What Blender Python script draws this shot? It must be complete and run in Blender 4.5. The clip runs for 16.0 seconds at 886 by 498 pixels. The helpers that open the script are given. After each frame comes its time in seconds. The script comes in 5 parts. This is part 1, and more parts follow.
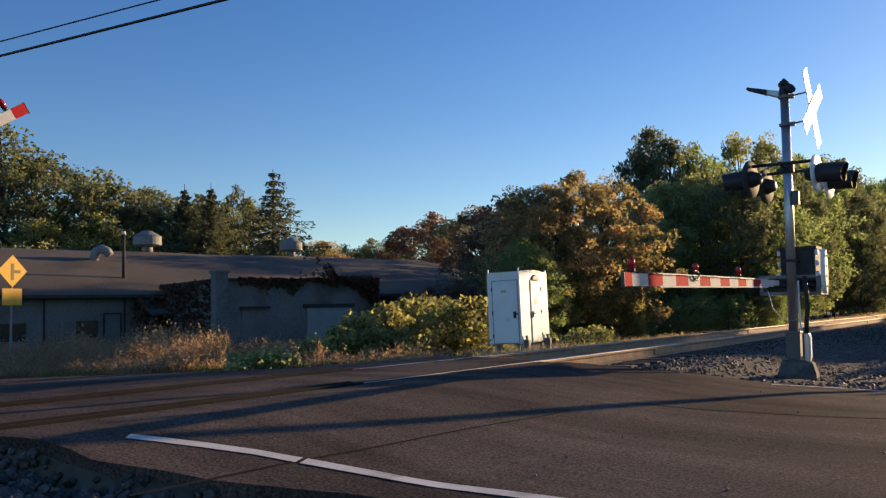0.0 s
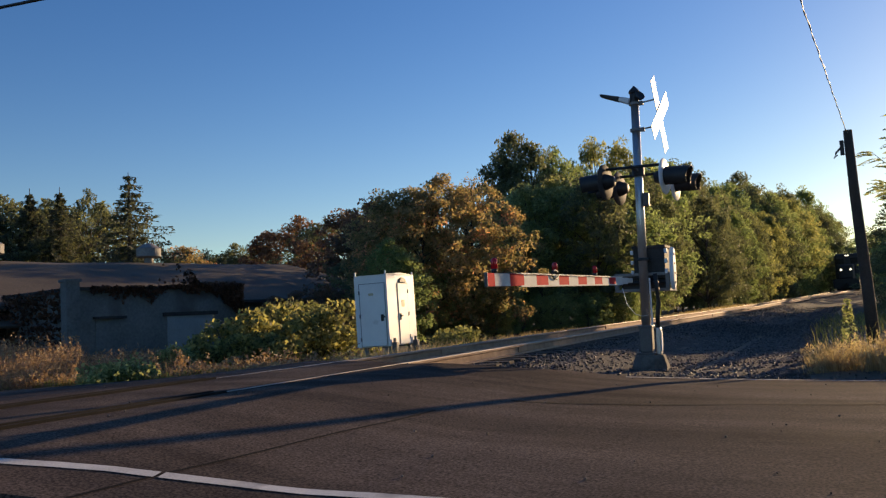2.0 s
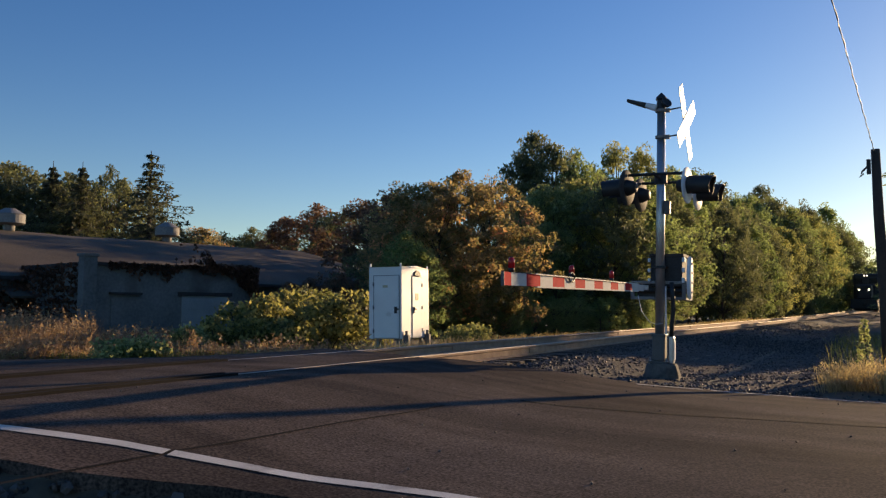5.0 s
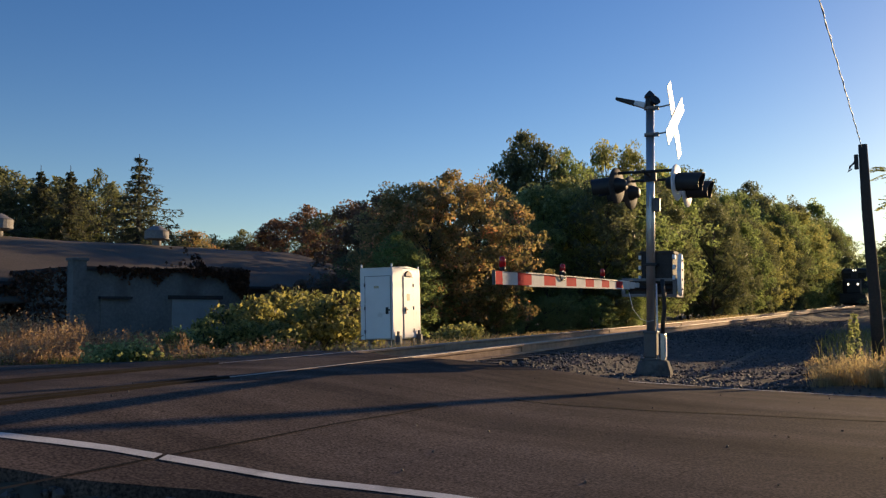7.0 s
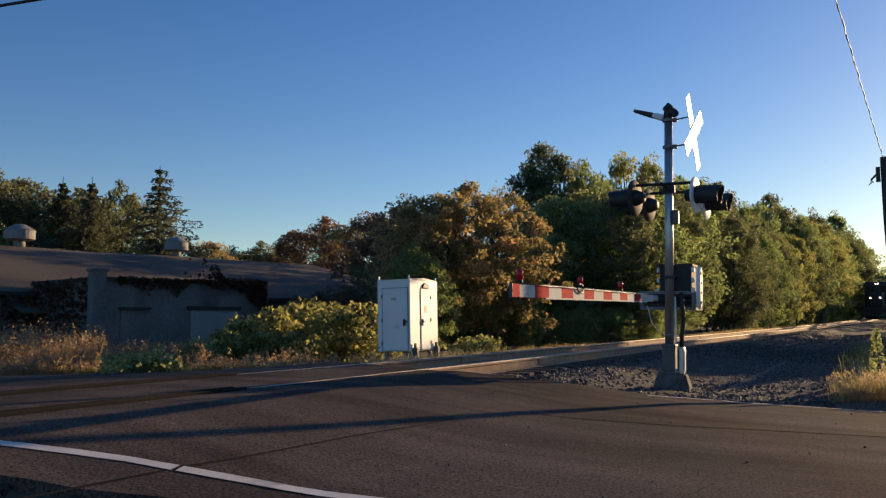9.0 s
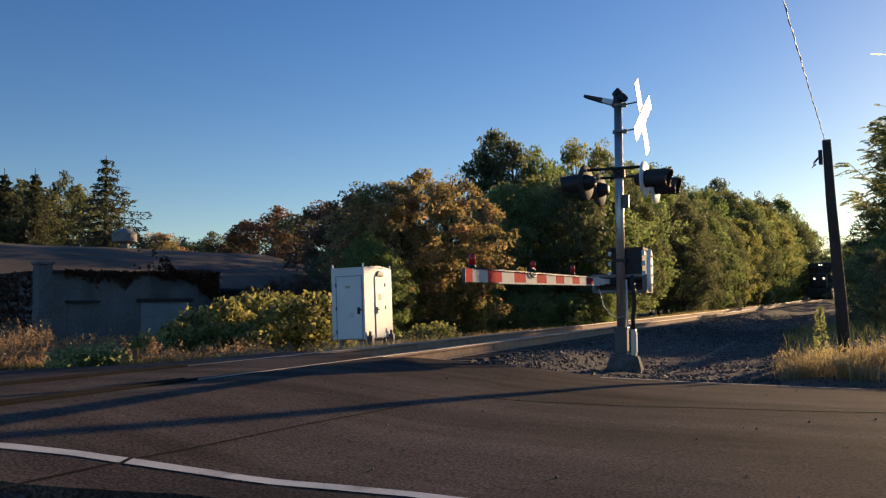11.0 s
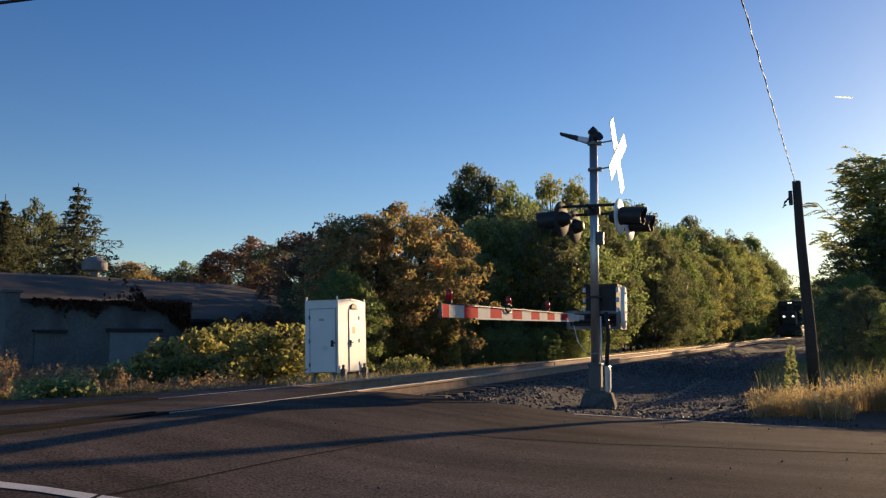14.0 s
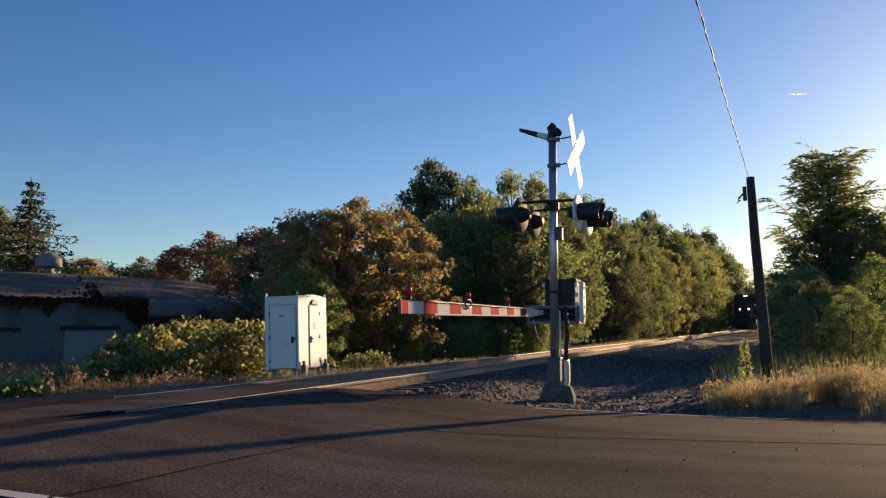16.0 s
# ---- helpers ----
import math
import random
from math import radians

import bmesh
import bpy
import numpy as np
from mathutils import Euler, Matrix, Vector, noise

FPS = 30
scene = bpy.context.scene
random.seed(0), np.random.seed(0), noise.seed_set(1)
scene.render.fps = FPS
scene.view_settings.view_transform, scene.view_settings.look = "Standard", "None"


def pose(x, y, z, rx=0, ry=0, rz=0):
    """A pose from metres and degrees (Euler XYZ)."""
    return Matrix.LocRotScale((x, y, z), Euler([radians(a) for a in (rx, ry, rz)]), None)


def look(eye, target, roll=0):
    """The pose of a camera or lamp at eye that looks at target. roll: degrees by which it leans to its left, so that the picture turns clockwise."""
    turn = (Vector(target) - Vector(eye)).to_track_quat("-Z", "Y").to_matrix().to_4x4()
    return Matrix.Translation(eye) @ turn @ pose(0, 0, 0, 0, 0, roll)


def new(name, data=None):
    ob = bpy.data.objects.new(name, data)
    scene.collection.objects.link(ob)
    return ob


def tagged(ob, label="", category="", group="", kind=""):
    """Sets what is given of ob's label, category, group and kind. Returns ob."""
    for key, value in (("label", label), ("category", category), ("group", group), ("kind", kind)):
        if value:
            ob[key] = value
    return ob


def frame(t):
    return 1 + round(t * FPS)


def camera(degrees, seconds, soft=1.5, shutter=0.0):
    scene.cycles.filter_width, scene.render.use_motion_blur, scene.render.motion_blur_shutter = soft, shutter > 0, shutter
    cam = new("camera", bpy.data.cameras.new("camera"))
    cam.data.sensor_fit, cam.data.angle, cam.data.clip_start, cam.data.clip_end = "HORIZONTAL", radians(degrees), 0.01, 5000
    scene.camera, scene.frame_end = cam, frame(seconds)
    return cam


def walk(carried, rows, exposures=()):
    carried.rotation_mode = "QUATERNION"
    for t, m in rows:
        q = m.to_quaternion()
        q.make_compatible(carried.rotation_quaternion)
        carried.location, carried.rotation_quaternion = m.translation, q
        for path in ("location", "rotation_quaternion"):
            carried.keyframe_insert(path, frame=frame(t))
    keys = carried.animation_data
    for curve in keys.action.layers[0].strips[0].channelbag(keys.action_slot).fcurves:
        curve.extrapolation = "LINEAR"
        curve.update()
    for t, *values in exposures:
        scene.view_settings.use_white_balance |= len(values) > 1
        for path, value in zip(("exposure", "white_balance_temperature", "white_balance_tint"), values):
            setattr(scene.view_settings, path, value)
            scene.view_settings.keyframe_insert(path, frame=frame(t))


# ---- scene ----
# The camera, held in the hand at one spot beside the road
cam = camera(56.23, 16.0, 1.3)
walk(cam, [
    (0.0, pose(-0.000, -0.000, 1.100, 94.69, 1.59, 34.56)),
    (0.5, pose(0.013, -0.001, 1.108, 95.31, 0.52, 31.28)),
    (1.0, pose(0.002, -0.006, 1.110, 94.94, 1.13, 29.65)),
    (1.5, pose(0.009, -0.006, 1.091, 94.61, 2.69, 27.38)),
    (2.0, pose(0.023, 0.005, 1.095, 94.53, 3.15, 25.52)),
    (2.5, pose(0.008, -0.002, 1.094, 94.69, 1.79, 26.37)),
    (3.0, pose(0.001, -0.011, 1.082, 95.02, 0.42, 26.54)),
    (3.5, pose(0.004, -0.009, 1.088, 94.99, 0.19, 26.00)),
    (4.0, pose(0.011, -0.003, 1.090, 94.39, 0.17, 25.84)),
    (4.5, pose(0.009, -0.004, 1.094, 94.25, -0.39, 26.42)),
    (7.0, pose(0.001, 0.003, 1.095, 94.25, 0.46, 25.78)),
    (7.5, pose(0.005, 0.005, 1.096, 94.16, 0.23, 26.20)),
    (8.0, pose(0.004, 0.008, 1.098, 94.74, 0.07, 26.93)),
    (10.5, pose(0.003, 0.014, 1.100, 95.38, 1.17, 26.14)),
    (11.0, pose(0.011, 0.034, 1.082, 94.19, 1.28, 23.91)),
    (11.5, pose(0.005, 0.040, 1.084, 94.59, 0.78, 23.14)),
    (12.0, pose(0.015, 0.039, 1.093, 95.86, 0.68, 22.96)),
    (12.5, pose(0.010, 0.034, 1.108, 96.05, 1.11, 22.24)),
    (13.0, pose(-0.004, 0.036, 1.108, 96.33, 0.26, 20.69)),
    (13.5, pose(-0.005, 0.018, 1.112, 96.77, -0.39, 21.54)),
    (14.0, pose(-0.009, 0.012, 1.101, 96.44, 0.62, 22.05)),
    (14.5, pose(0.009, 0.002, 1.101, 95.90, 1.10, 21.37)),
    (15.0, pose(0.013, 0.005, 1.100, 95.69, 0.59, 20.46)),
    (15.5, pose(0.017, 0.002, 1.106, 96.23, 0.82, 19.87)),
    (16.0, pose(0.022, -0.001, 1.111, 96.04, 1.05, 19.44)),
], exposures=((0.0, 0.55, 6500, 15), (1.0, 0.46, 6500, 15), (2.0, 0.27, 6500, 15), (3.0, 0.29, 6500, 15), (4.5, 0.22, 6500, 15), (8.0, 0.20, 6500, 15), (16.0, 0.23, 6500, 15)))

# ---- light ----
SUN_AZ, SUN_EL = 19.0, 10.3   # degrees: towards +x from +y, and above the horizon
world = bpy.data.worlds.new("world")
scene.world = world
world.use_nodes = True
wn = world.node_tree.nodes
sky = wn.new("ShaderNodeTexSky")
sky.sky_type = "NISHITA"
sky.sun_disc = False
sky.sun_elevation = radians(SUN_EL)
sky.sun_rotation = radians(SUN_AZ)
sky.altitude = 200
sky.air_density = 1.0
sky.dust_density = 0.22
sky.ozone_density = 2.2
vivid = wn.new("ShaderNodeHueSaturation")
vivid.inputs["Saturation"].default_value = 1.3
vivid.inputs["Hue"].default_value = 0.515
wn["Background"].inputs[1].default_value = 0.12
world.node_tree.links.new(sky.outputs[0], vivid.inputs["Color"])
world.node_tree.links.new(vivid.outputs[0], wn["Background"].inputs[0])
sun = new("sun", bpy.data.lights.new("sun", "SUN"))
sun.data.energy = 5.0
sun.data.angle = radians(0.55)
sun.data.color = (1.0, 0.70, 0.37)
_a, _e = radians(SUN_AZ), radians(SUN_EL)
SUN_DIR = Vector((math.sin(_a) * math.cos(_e), math.cos(_a) * math.cos(_e), math.sin(_e)))
sun.matrix_world = look(SUN_DIR * 60, (0, 0, 0))


# ---- materials ----
def material(name, dark, light, rough=0.6, metal=0.0, scale=6.0, fine=60.0, bump=0.15, dist=0.004, island=0.0, spec=0.5, stain=None, stain_at=0.6):
    """A surface with broad and fine variation between two colours, and a relief of the fine grain."""
    m = bpy.data.materials.new(name)
    m.use_nodes = True
    n, ln = m.node_tree.nodes, m.node_tree.links
    b = n["Principled BSDF"]
    co = n.new("ShaderNodeTexCoord")
    big, small = n.new("ShaderNodeTexNoise"), n.new("ShaderNodeTexNoise")
    big.inputs["Scale"].default_value, big.inputs["Detail"].default_value = scale, 6
    small.inputs["Scale"].default_value, small.inputs["Detail"].default_value = fine, 4
    for k in (big, small):
        ln.new(co.outputs["Object"], k.inputs["Vector"])
    add = n.new("ShaderNodeMath")
    add.operation = "MULTIPLY_ADD"
    ln.new(small.outputs[0], add.inputs[0])
    add.inputs[1].default_value = 0.5
    half = n.new("ShaderNodeMath")
    half.operation = "MULTIPLY"
    half.inputs[1].default_value = 0.5
    ln.new(big.outputs[0], half.inputs[0])
    ln.new(half.outputs[0], add.inputs[2])
    src = add.outputs[0]
    if island:
        geo = n.new("ShaderNodeNewGeometry")
        mixi = n.new("ShaderNodeMath")
        mixi.operation = "MULTIPLY_ADD"
        ln.new(geo.outputs["Random Per Island"], mixi.inputs[0])
        mixi.inputs[1].default_value = island
        off = n.new("ShaderNodeMath")
        off.operation = "SUBTRACT"
        ln.new(src, off.inputs[0])
        off.inputs[1].default_value = island / 2
        ln.new(off.outputs[0], mixi.inputs[2])
        src = mixi.outputs[0]
    ramp = n.new("ShaderNodeValToRGB")
    ramp.color_ramp.elements[0].position, ramp.color_ramp.elements[1].position = 0.3, 0.7
    ramp.color_ramp.elements[0].color = (*dark, 1)
    ramp.color_ramp.elements[1].color = (*light, 1)
    ln.new(src, ramp.inputs[0])
    col = ramp.outputs[0]
    if stain:
        st = n.new("ShaderNodeTexNoise")
        st.inputs["Scale"].default_value, st.inputs["Detail"].default_value = scale * 0.7, 8
        ln.new(co.outputs["Object"], st.inputs["Vector"])
        sr = n.new("ShaderNodeValToRGB")
        sr.color_ramp.elements[0].position, sr.color_ramp.elements[1].position = stain_at - 0.06, stain_at + 0.06
        ln.new(st.outputs[0], sr.inputs[0])
        mx = n.new("ShaderNodeMix")
        mx.data_type = "RGBA"
        ln.new(sr.outputs[0], mx.inputs[0])
        ln.new(col, mx.inputs[6])
        mx.inputs[7].default_value = (*stain, 1)
        col = mx.outputs[2]
    ln.new(col, b.inputs["Base Color"])
    b.inputs["Roughness"].default_value = rough
    b.inputs["Metallic"].default_value = metal
    b.inputs["Specular IOR Level"].default_value = spec
    if bump:
        bp = n.new("ShaderNodeBump")
        bp.inputs["Strength"].default_value, bp.inputs["Distance"].default_value = bump, dist
        ln.new(small.outputs[0], bp.inputs["Height"])
        ln.new(bp.outputs[0], b.inputs["Normal"])
    return m


def leaf_material(name, dark, light, through_light=0.6, spot=None, spot_share=0.0):
    """Thin leaves that vary one by one and let some light through."""
    m = bpy.data.materials.new(name)
    m.use_nodes = True
    n, ln = m.node_tree.nodes, m.node_tree.links
    for k in list(n):
        n.remove(k)
    out = n.new("ShaderNodeOutputMaterial")
    geo = n.new("ShaderNodeNewGeometry")
    co = n.new("ShaderNodeTexCoord")
    nz = n.new("ShaderNodeTexNoise")
    nz.inputs["Scale"].default_value, nz.inputs["Detail"].default_value = 0.7, 3
    ln.new(co.outputs["Object"], nz.inputs["Vector"])
    a = n.new("ShaderNodeMath")
    a.operation = "MULTIPLY_ADD"
    ln.new(geo.outputs["Random Per Island"], a.inputs[0])
    a.inputs[1].default_value = 0.55
    s = n.new("ShaderNodeMath")
    s.operation = "MULTIPLY_ADD"
    ln.new(nz.outputs[0], s.inputs[0])
    s.inputs[1].default_value, s.inputs[2].default_value = 1.3, -0.45
    ln.new(s.outputs[0], a.inputs[2])
    ramp = n.new("ShaderNodeValToRGB")
    e = ramp.color_ramp.elements
    e[0].position, e[1].position = 0.15, 0.8
    e[0].color, e[1].color = (*dark, 1), (*light, 1)
    if spot:
        k = e.new(1.0 - spot_share)
        k.color = (*light, 1)
        k = e.new(min(0.99, 1.06 - spot_share))
        k.color = (*spot, 1)
    ln.new(a.outputs[0], ramp.inputs[0])
    d = n.new("ShaderNodeBsdfPrincipled")
    d.inputs["Roughness"].default_value = 0.55
    d.inputs["Specular IOR Level"].default_value = 0.3
    t = n.new("ShaderNodeBsdfTranslucent")
    mx = n.new("ShaderNodeMixShader")
    mx.inputs[0].default_value = through_light
    ln.new(ramp.outputs[0], d.inputs["Base Color"])
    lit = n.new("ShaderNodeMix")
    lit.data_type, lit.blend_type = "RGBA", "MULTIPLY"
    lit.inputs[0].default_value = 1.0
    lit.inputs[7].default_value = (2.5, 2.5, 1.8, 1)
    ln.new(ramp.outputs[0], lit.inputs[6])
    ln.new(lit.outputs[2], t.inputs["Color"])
    ln.new(d.outputs[0], mx.inputs[1])
    ln.new(t.outputs[0], mx.inputs[2])
    ln.new(mx.outputs[0], out.inputs[0])
    return m


def glow(name, colour, strength):
    m = bpy.data.materials.new(name)
    m.use_nodes = True
    b = m.node_tree.nodes["Principled BSDF"]
    b.inputs["Base Color"].default_value = (*colour, 1)
    b.inputs["Emission Color"].default_value = (*colour, 1)
    b.inputs["Emission Strength"].default_value = strength
    return m




def asphalt_material():
    """Worn asphalt: broad stains, streaks along the wheel paths, pale and dark aggregate."""
    m = bpy.data.materials.new("asphalt")
    m.use_nodes = True
    n, ln = m.node_tree.nodes, m.node_tree.links
    b = n["Principled BSDF"]
    co = n.new("ShaderNodeTexCoord")

    def noise_node(scale, stretch, detail):
        mp = n.new("ShaderNodeMapping")
        mp.inputs["Scale"].default_value = stretch
        k = n.new("ShaderNodeTexNoise")
        k.inputs["Scale"].default_value, k.inputs["Detail"].default_value = scale, detail
        ln.new(co.outputs["Object"], mp.inputs[0])
        ln.new(mp.outputs[0], k.inputs["Vector"])
        return k.outputs[0]

    def ramp(src, p0, p1, c0, c1):
        r = n.new("ShaderNodeValToRGB")
        r.color_ramp.elements[0].position, r.color_ramp.elements[1].position = p0, p1
        r.color_ramp.elements[0].color, r.color_ramp.elements[1].color = (*c0, 1), (*c1, 1)
        ln.new(src, r.inputs[0])
        return r.outputs[0]

    def mix(kind, f, a, c):
        x = n.new("ShaderNodeMix")
        x.data_type, x.blend_type = "RGBA", kind
        x.inputs[0].default_value = f
        ln.new(a, x.inputs[6])
        ln.new(c, x.inputs[7])
        return x.outputs[2]

    base = ramp(noise_node(0.55, (1, 1, 1), 7), 0.30, 0.70, (0.066, 0.055, 0.047), (0.134, 0.111, 0.094))
    streak = ramp(noise_node(1.6, (0.12, 1.5, 1), 6), 0.35, 0.68, (0.70, 0.70, 0.71), (1.25, 1.22, 1.20))
    grain = ramp(noise_node(60, (1, 1, 1), 5), 0.34, 0.70, (0.45, 0.45, 0.46), (1.75, 1.68, 1.62))
    patch_ = ramp(noise_node(0.28, (1, 1, 1), 9), 0.52, 0.58, (1, 1, 1), (0.70, 0.70, 0.72))
    c = mix("MULTIPLY", 1.0, mix("MULTIPLY", 1.0, mix("MULTIPLY", 1.0, base, streak), grain), patch_)
    ln.new(c, b.inputs["Base Color"])
    b.inputs["Roughness"].default_value = 0.92
    b.inputs["Specular IOR Level"].default_value = 0.03
    bp = n.new("ShaderNodeBump")
    bp.inputs["Strength"].default_value, bp.inputs["Distance"].default_value = 0.6, 0.0035
    ln.new(noise_node(150, (1, 1, 1), 4), bp.inputs["Height"])
    ln.new(bp.outputs[0], b.inputs["Normal"])
    return m


ASPHALT = asphalt_material()
DARKBAND = material("dark_band", (0.012, 0.011, 0.010), (0.026, 0.023, 0.021), rough=0.95, spec=0.1, scale=4, fine=80)
LINE = material("road_paint", (0.42, 0.40, 0.36), (0.78, 0.76, 0.70), rough=0.7, scale=3, fine=90, bump=0.3, stain=(0.16, 0.15, 0.14), stain_at=0.66)
SOIL = material("soil", (0.05, 0.04, 0.028), (0.15, 0.115, 0.075), rough=0.95, scale=0.5, fine=14, bump=0.5, dist=0.03)
BALLAST = material("ballast", (0.018, 0.015, 0.012), (0.055, 0.044, 0.036), rough=0.9, scale=2, fine=30, bump=0.8, dist=0.03)
STONE = material("ballast_stone", (0.022, 0.019, 0.017), (0.115, 0.096, 0.082), rough=0.6, scale=8, fine=60, bump=0.3, island=0.8)
RAIL_TOP = material("polished_rail", (0.20, 0.17, 0.14), (0.40, 0.35, 0.30), rough=0.6, metal=0.75, scale=4, fine=60, bump=0.05)
RUST = material("rusty_rail", (0.26, 0.155, 0.095), (0.50, 0.34, 0.225), rough=0.85, scale=5, fine=70, bump=0.3)
TIE = material("creosoted_tie", (0.035, 0.025, 0.018), (0.10, 0.075, 0.055), rough=0.9, scale=4, fine=40, bump=0.5)
CONCRETE = material("concrete", (0.22, 0.20, 0.17), (0.42, 0.39, 0.34), rough=0.9, scale=5, fine=70, bump=0.35, stain=(0.14, 0.12, 0.10))
OLDCONCRETE = material("stained_concrete", (0.075, 0.066, 0.056), (0.19, 0.17, 0.145), rough=0.9, scale=5, fine=70, bump=0.4, stain=(0.05, 0.044, 0.038))
ALU = material("weathered_aluminium", (0.42, 0.42, 0.42), (0.62, 0.61, 0.59), rough=0.38, metal=0.85, scale=4, fine=60, bump=0.06)
GREYBOX = material("grey_painted_steel", (0.075, 0.072, 0.07), (0.14, 0.135, 0.13), rough=0.5, scale=5, fine=60, bump=0.08)
DARKBOX = material("dark_grey_steel", (0.035, 0.033, 0.032), (0.075, 0.072, 0.07), rough=0.7, spec=0.2, scale=5, fine=60, bump=0.08)
BLACK = material("matt_black_metal", (0.012, 0.012, 0.013), (0.03, 0.03, 0.03), rough=0.55, scale=6, fine=80, bump=0.05)
RUBBER = material("black_hose", (0.01, 0.01, 0.01), (0.025, 0.025, 0.025), rough=0.5)
WHITE = material("white_enamel", (0.78, 0.77, 0.74), (0.88, 0.87, 0.84), rough=0.42, scale=3, fine=50, bump=0.04, stain=(0.50, 0.46, 0.40), stain_at=0.7)
SIGNWHITE = material("reflective_white", (0.78, 0.79, 0.80), (0.88, 0.89, 0.90), rough=0.5, spec=0.5, scale=6, fine=90, bump=0.04)
ARMWHITE = material("arm_white", (0.56, 0.55, 0.52), (0.72, 0.71, 0.68), rough=0.85, spec=0.08, scale=4, fine=50, bump=0.04)
ARMRED = material("arm_red", (0.40, 0.022, 0.028), (0.58, 0.04, 0.045), rough=0.85, spec=0.08, scale=4, fine=50, bump=0.04)
REDLENS = material("red_lens", (0.45, 0.008, 0.01), (0.65, 0.015, 0.02), rough=0.12, scale=20, fine=120, bump=0.1)
YELLOW = material("warning_yellow", (0.66, 0.36, 0.02), (0.80, 0.46, 0.03), rough=0.4, scale=4, fine=60, bump=0.03)
SIGNGREY = material("sign_symbol", (0.13, 0.09, 0.04), (0.2, 0.13, 0.05), rough=0.5)
GALV = material("galvanised_steel", (0.17, 0.165, 0.16), (0.31, 0.30, 0.285), rough=0.7, metal=0.2, scale=8, fine=50, bump=0.08)
POLEWOOD = material("dark_pole_wood", (0.035, 0.026, 0.02), (0.10, 0.07, 0.05), rough=0.9, scale=3, fine=40, bump=0.6)
BARK = material("bark", (0.035, 0.028, 0.022), (0.12, 0.095, 0.075), rough=0.95, scale=4, fine=30, bump=0.7)
WALLPAINT = material("grey_painted_block", (0.105, 0.108, 0.104), (0.225, 0.222, 0.208), rough=0.85, scale=0.7, fine=9, bump=0.2, stain=(0.11, 0.10, 0.09), stain_at=0.6)
ROOFING = material("roofing_felt", (0.070, 0.054, 0.039), (0.165, 0.128, 0.092), rough=0.9, scale=0.35, fine=12, bump=0.2, stain=(0.06, 0.05, 0.045), stain_at=0.58)
DARKTRIM = material("dark_fascia", (0.02, 0.018, 0.016), (0.06, 0.05, 0.045), rough=0.8)
DOORPAINT = material("door_paint", (0.24, 0.265, 0.26), (0.36, 0.38, 0.37), rough=0.6, scale=1.5, fine=20)
GLASS = material("dark_window_glass", (0.015, 0.018, 0.02), (0.03, 0.035, 0.04), rough=0.12, bump=0.0)
LOCO = material("dark_locomotive_paint", (0.012, 0.012, 0.014), (0.035, 0.033, 0.032), rough=0.45)
WIRE = material("wire_sheath", (0.012, 0.012, 0.012), (0.03, 0.03, 0.03), rough=0.6)
STRAND = material("bare_strand", (0.16, 0.16, 0.16), (0.28, 0.28, 0.28), rough=0.55, metal=0.4)
SIGNMARK = material("dark_lettering", (0.24, 0.23, 0.22), (0.34, 0.33, 0.32), rough=0.55, spec=0.4)
STICKER = material("pale_sticker", (0.50, 0.42, 0.26), (0.62, 0.54, 0.36), rough=0.6)

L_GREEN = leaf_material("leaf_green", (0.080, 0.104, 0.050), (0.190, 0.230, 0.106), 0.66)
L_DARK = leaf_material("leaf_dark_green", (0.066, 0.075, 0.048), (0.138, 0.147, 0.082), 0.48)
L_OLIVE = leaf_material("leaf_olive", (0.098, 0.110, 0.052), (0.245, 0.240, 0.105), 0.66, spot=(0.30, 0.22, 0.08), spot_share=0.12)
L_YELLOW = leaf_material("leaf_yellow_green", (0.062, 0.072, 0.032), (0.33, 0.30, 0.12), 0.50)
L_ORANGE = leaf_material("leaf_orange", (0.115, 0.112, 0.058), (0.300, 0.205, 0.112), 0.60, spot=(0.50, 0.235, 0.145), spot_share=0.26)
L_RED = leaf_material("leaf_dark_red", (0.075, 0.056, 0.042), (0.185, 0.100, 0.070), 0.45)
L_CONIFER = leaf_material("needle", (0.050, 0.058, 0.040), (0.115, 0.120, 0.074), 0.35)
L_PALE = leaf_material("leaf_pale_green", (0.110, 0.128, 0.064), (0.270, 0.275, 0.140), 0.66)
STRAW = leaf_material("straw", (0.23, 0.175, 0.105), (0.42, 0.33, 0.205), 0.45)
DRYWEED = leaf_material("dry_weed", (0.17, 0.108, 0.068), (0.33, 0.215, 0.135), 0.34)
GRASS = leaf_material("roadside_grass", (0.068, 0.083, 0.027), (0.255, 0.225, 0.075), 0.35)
IVY = leaf_material("dry_ivy", (0.050, 0.028, 0.020), (0.165, 0.078, 0.050), 0.3)


# ---- building blocks ----
def mesh_of(name, bm, mat, smooth=False):
    me = bpy.data.meshes.new(name)
    bm.to_mesh(me)
    bm.free()
    for m in mat if isinstance(mat, (list, tuple)) else [mat]:
        me.materials.append(m)
    if smooth:
        me.polygons.foreach_set("use_smooth", [True] * len(me.polygons))
    return me


def part(name, bm, mat, parent=None, label="", smooth=False, m=None):
    ob = new(name, mesh_of(name, bm, mat, smooth))
    if parent is not None:
        ob.parent = parent
    if m is not None:
        ob.matrix_basis = m
    return tagged(ob, label)


def thing(name, m, label, category, group="", kind=""):
    ob = new(name)
    ob.empty_display_size = 0.2
    ob.matrix_basis = m
    return tagged(ob, label, category, group, kind)


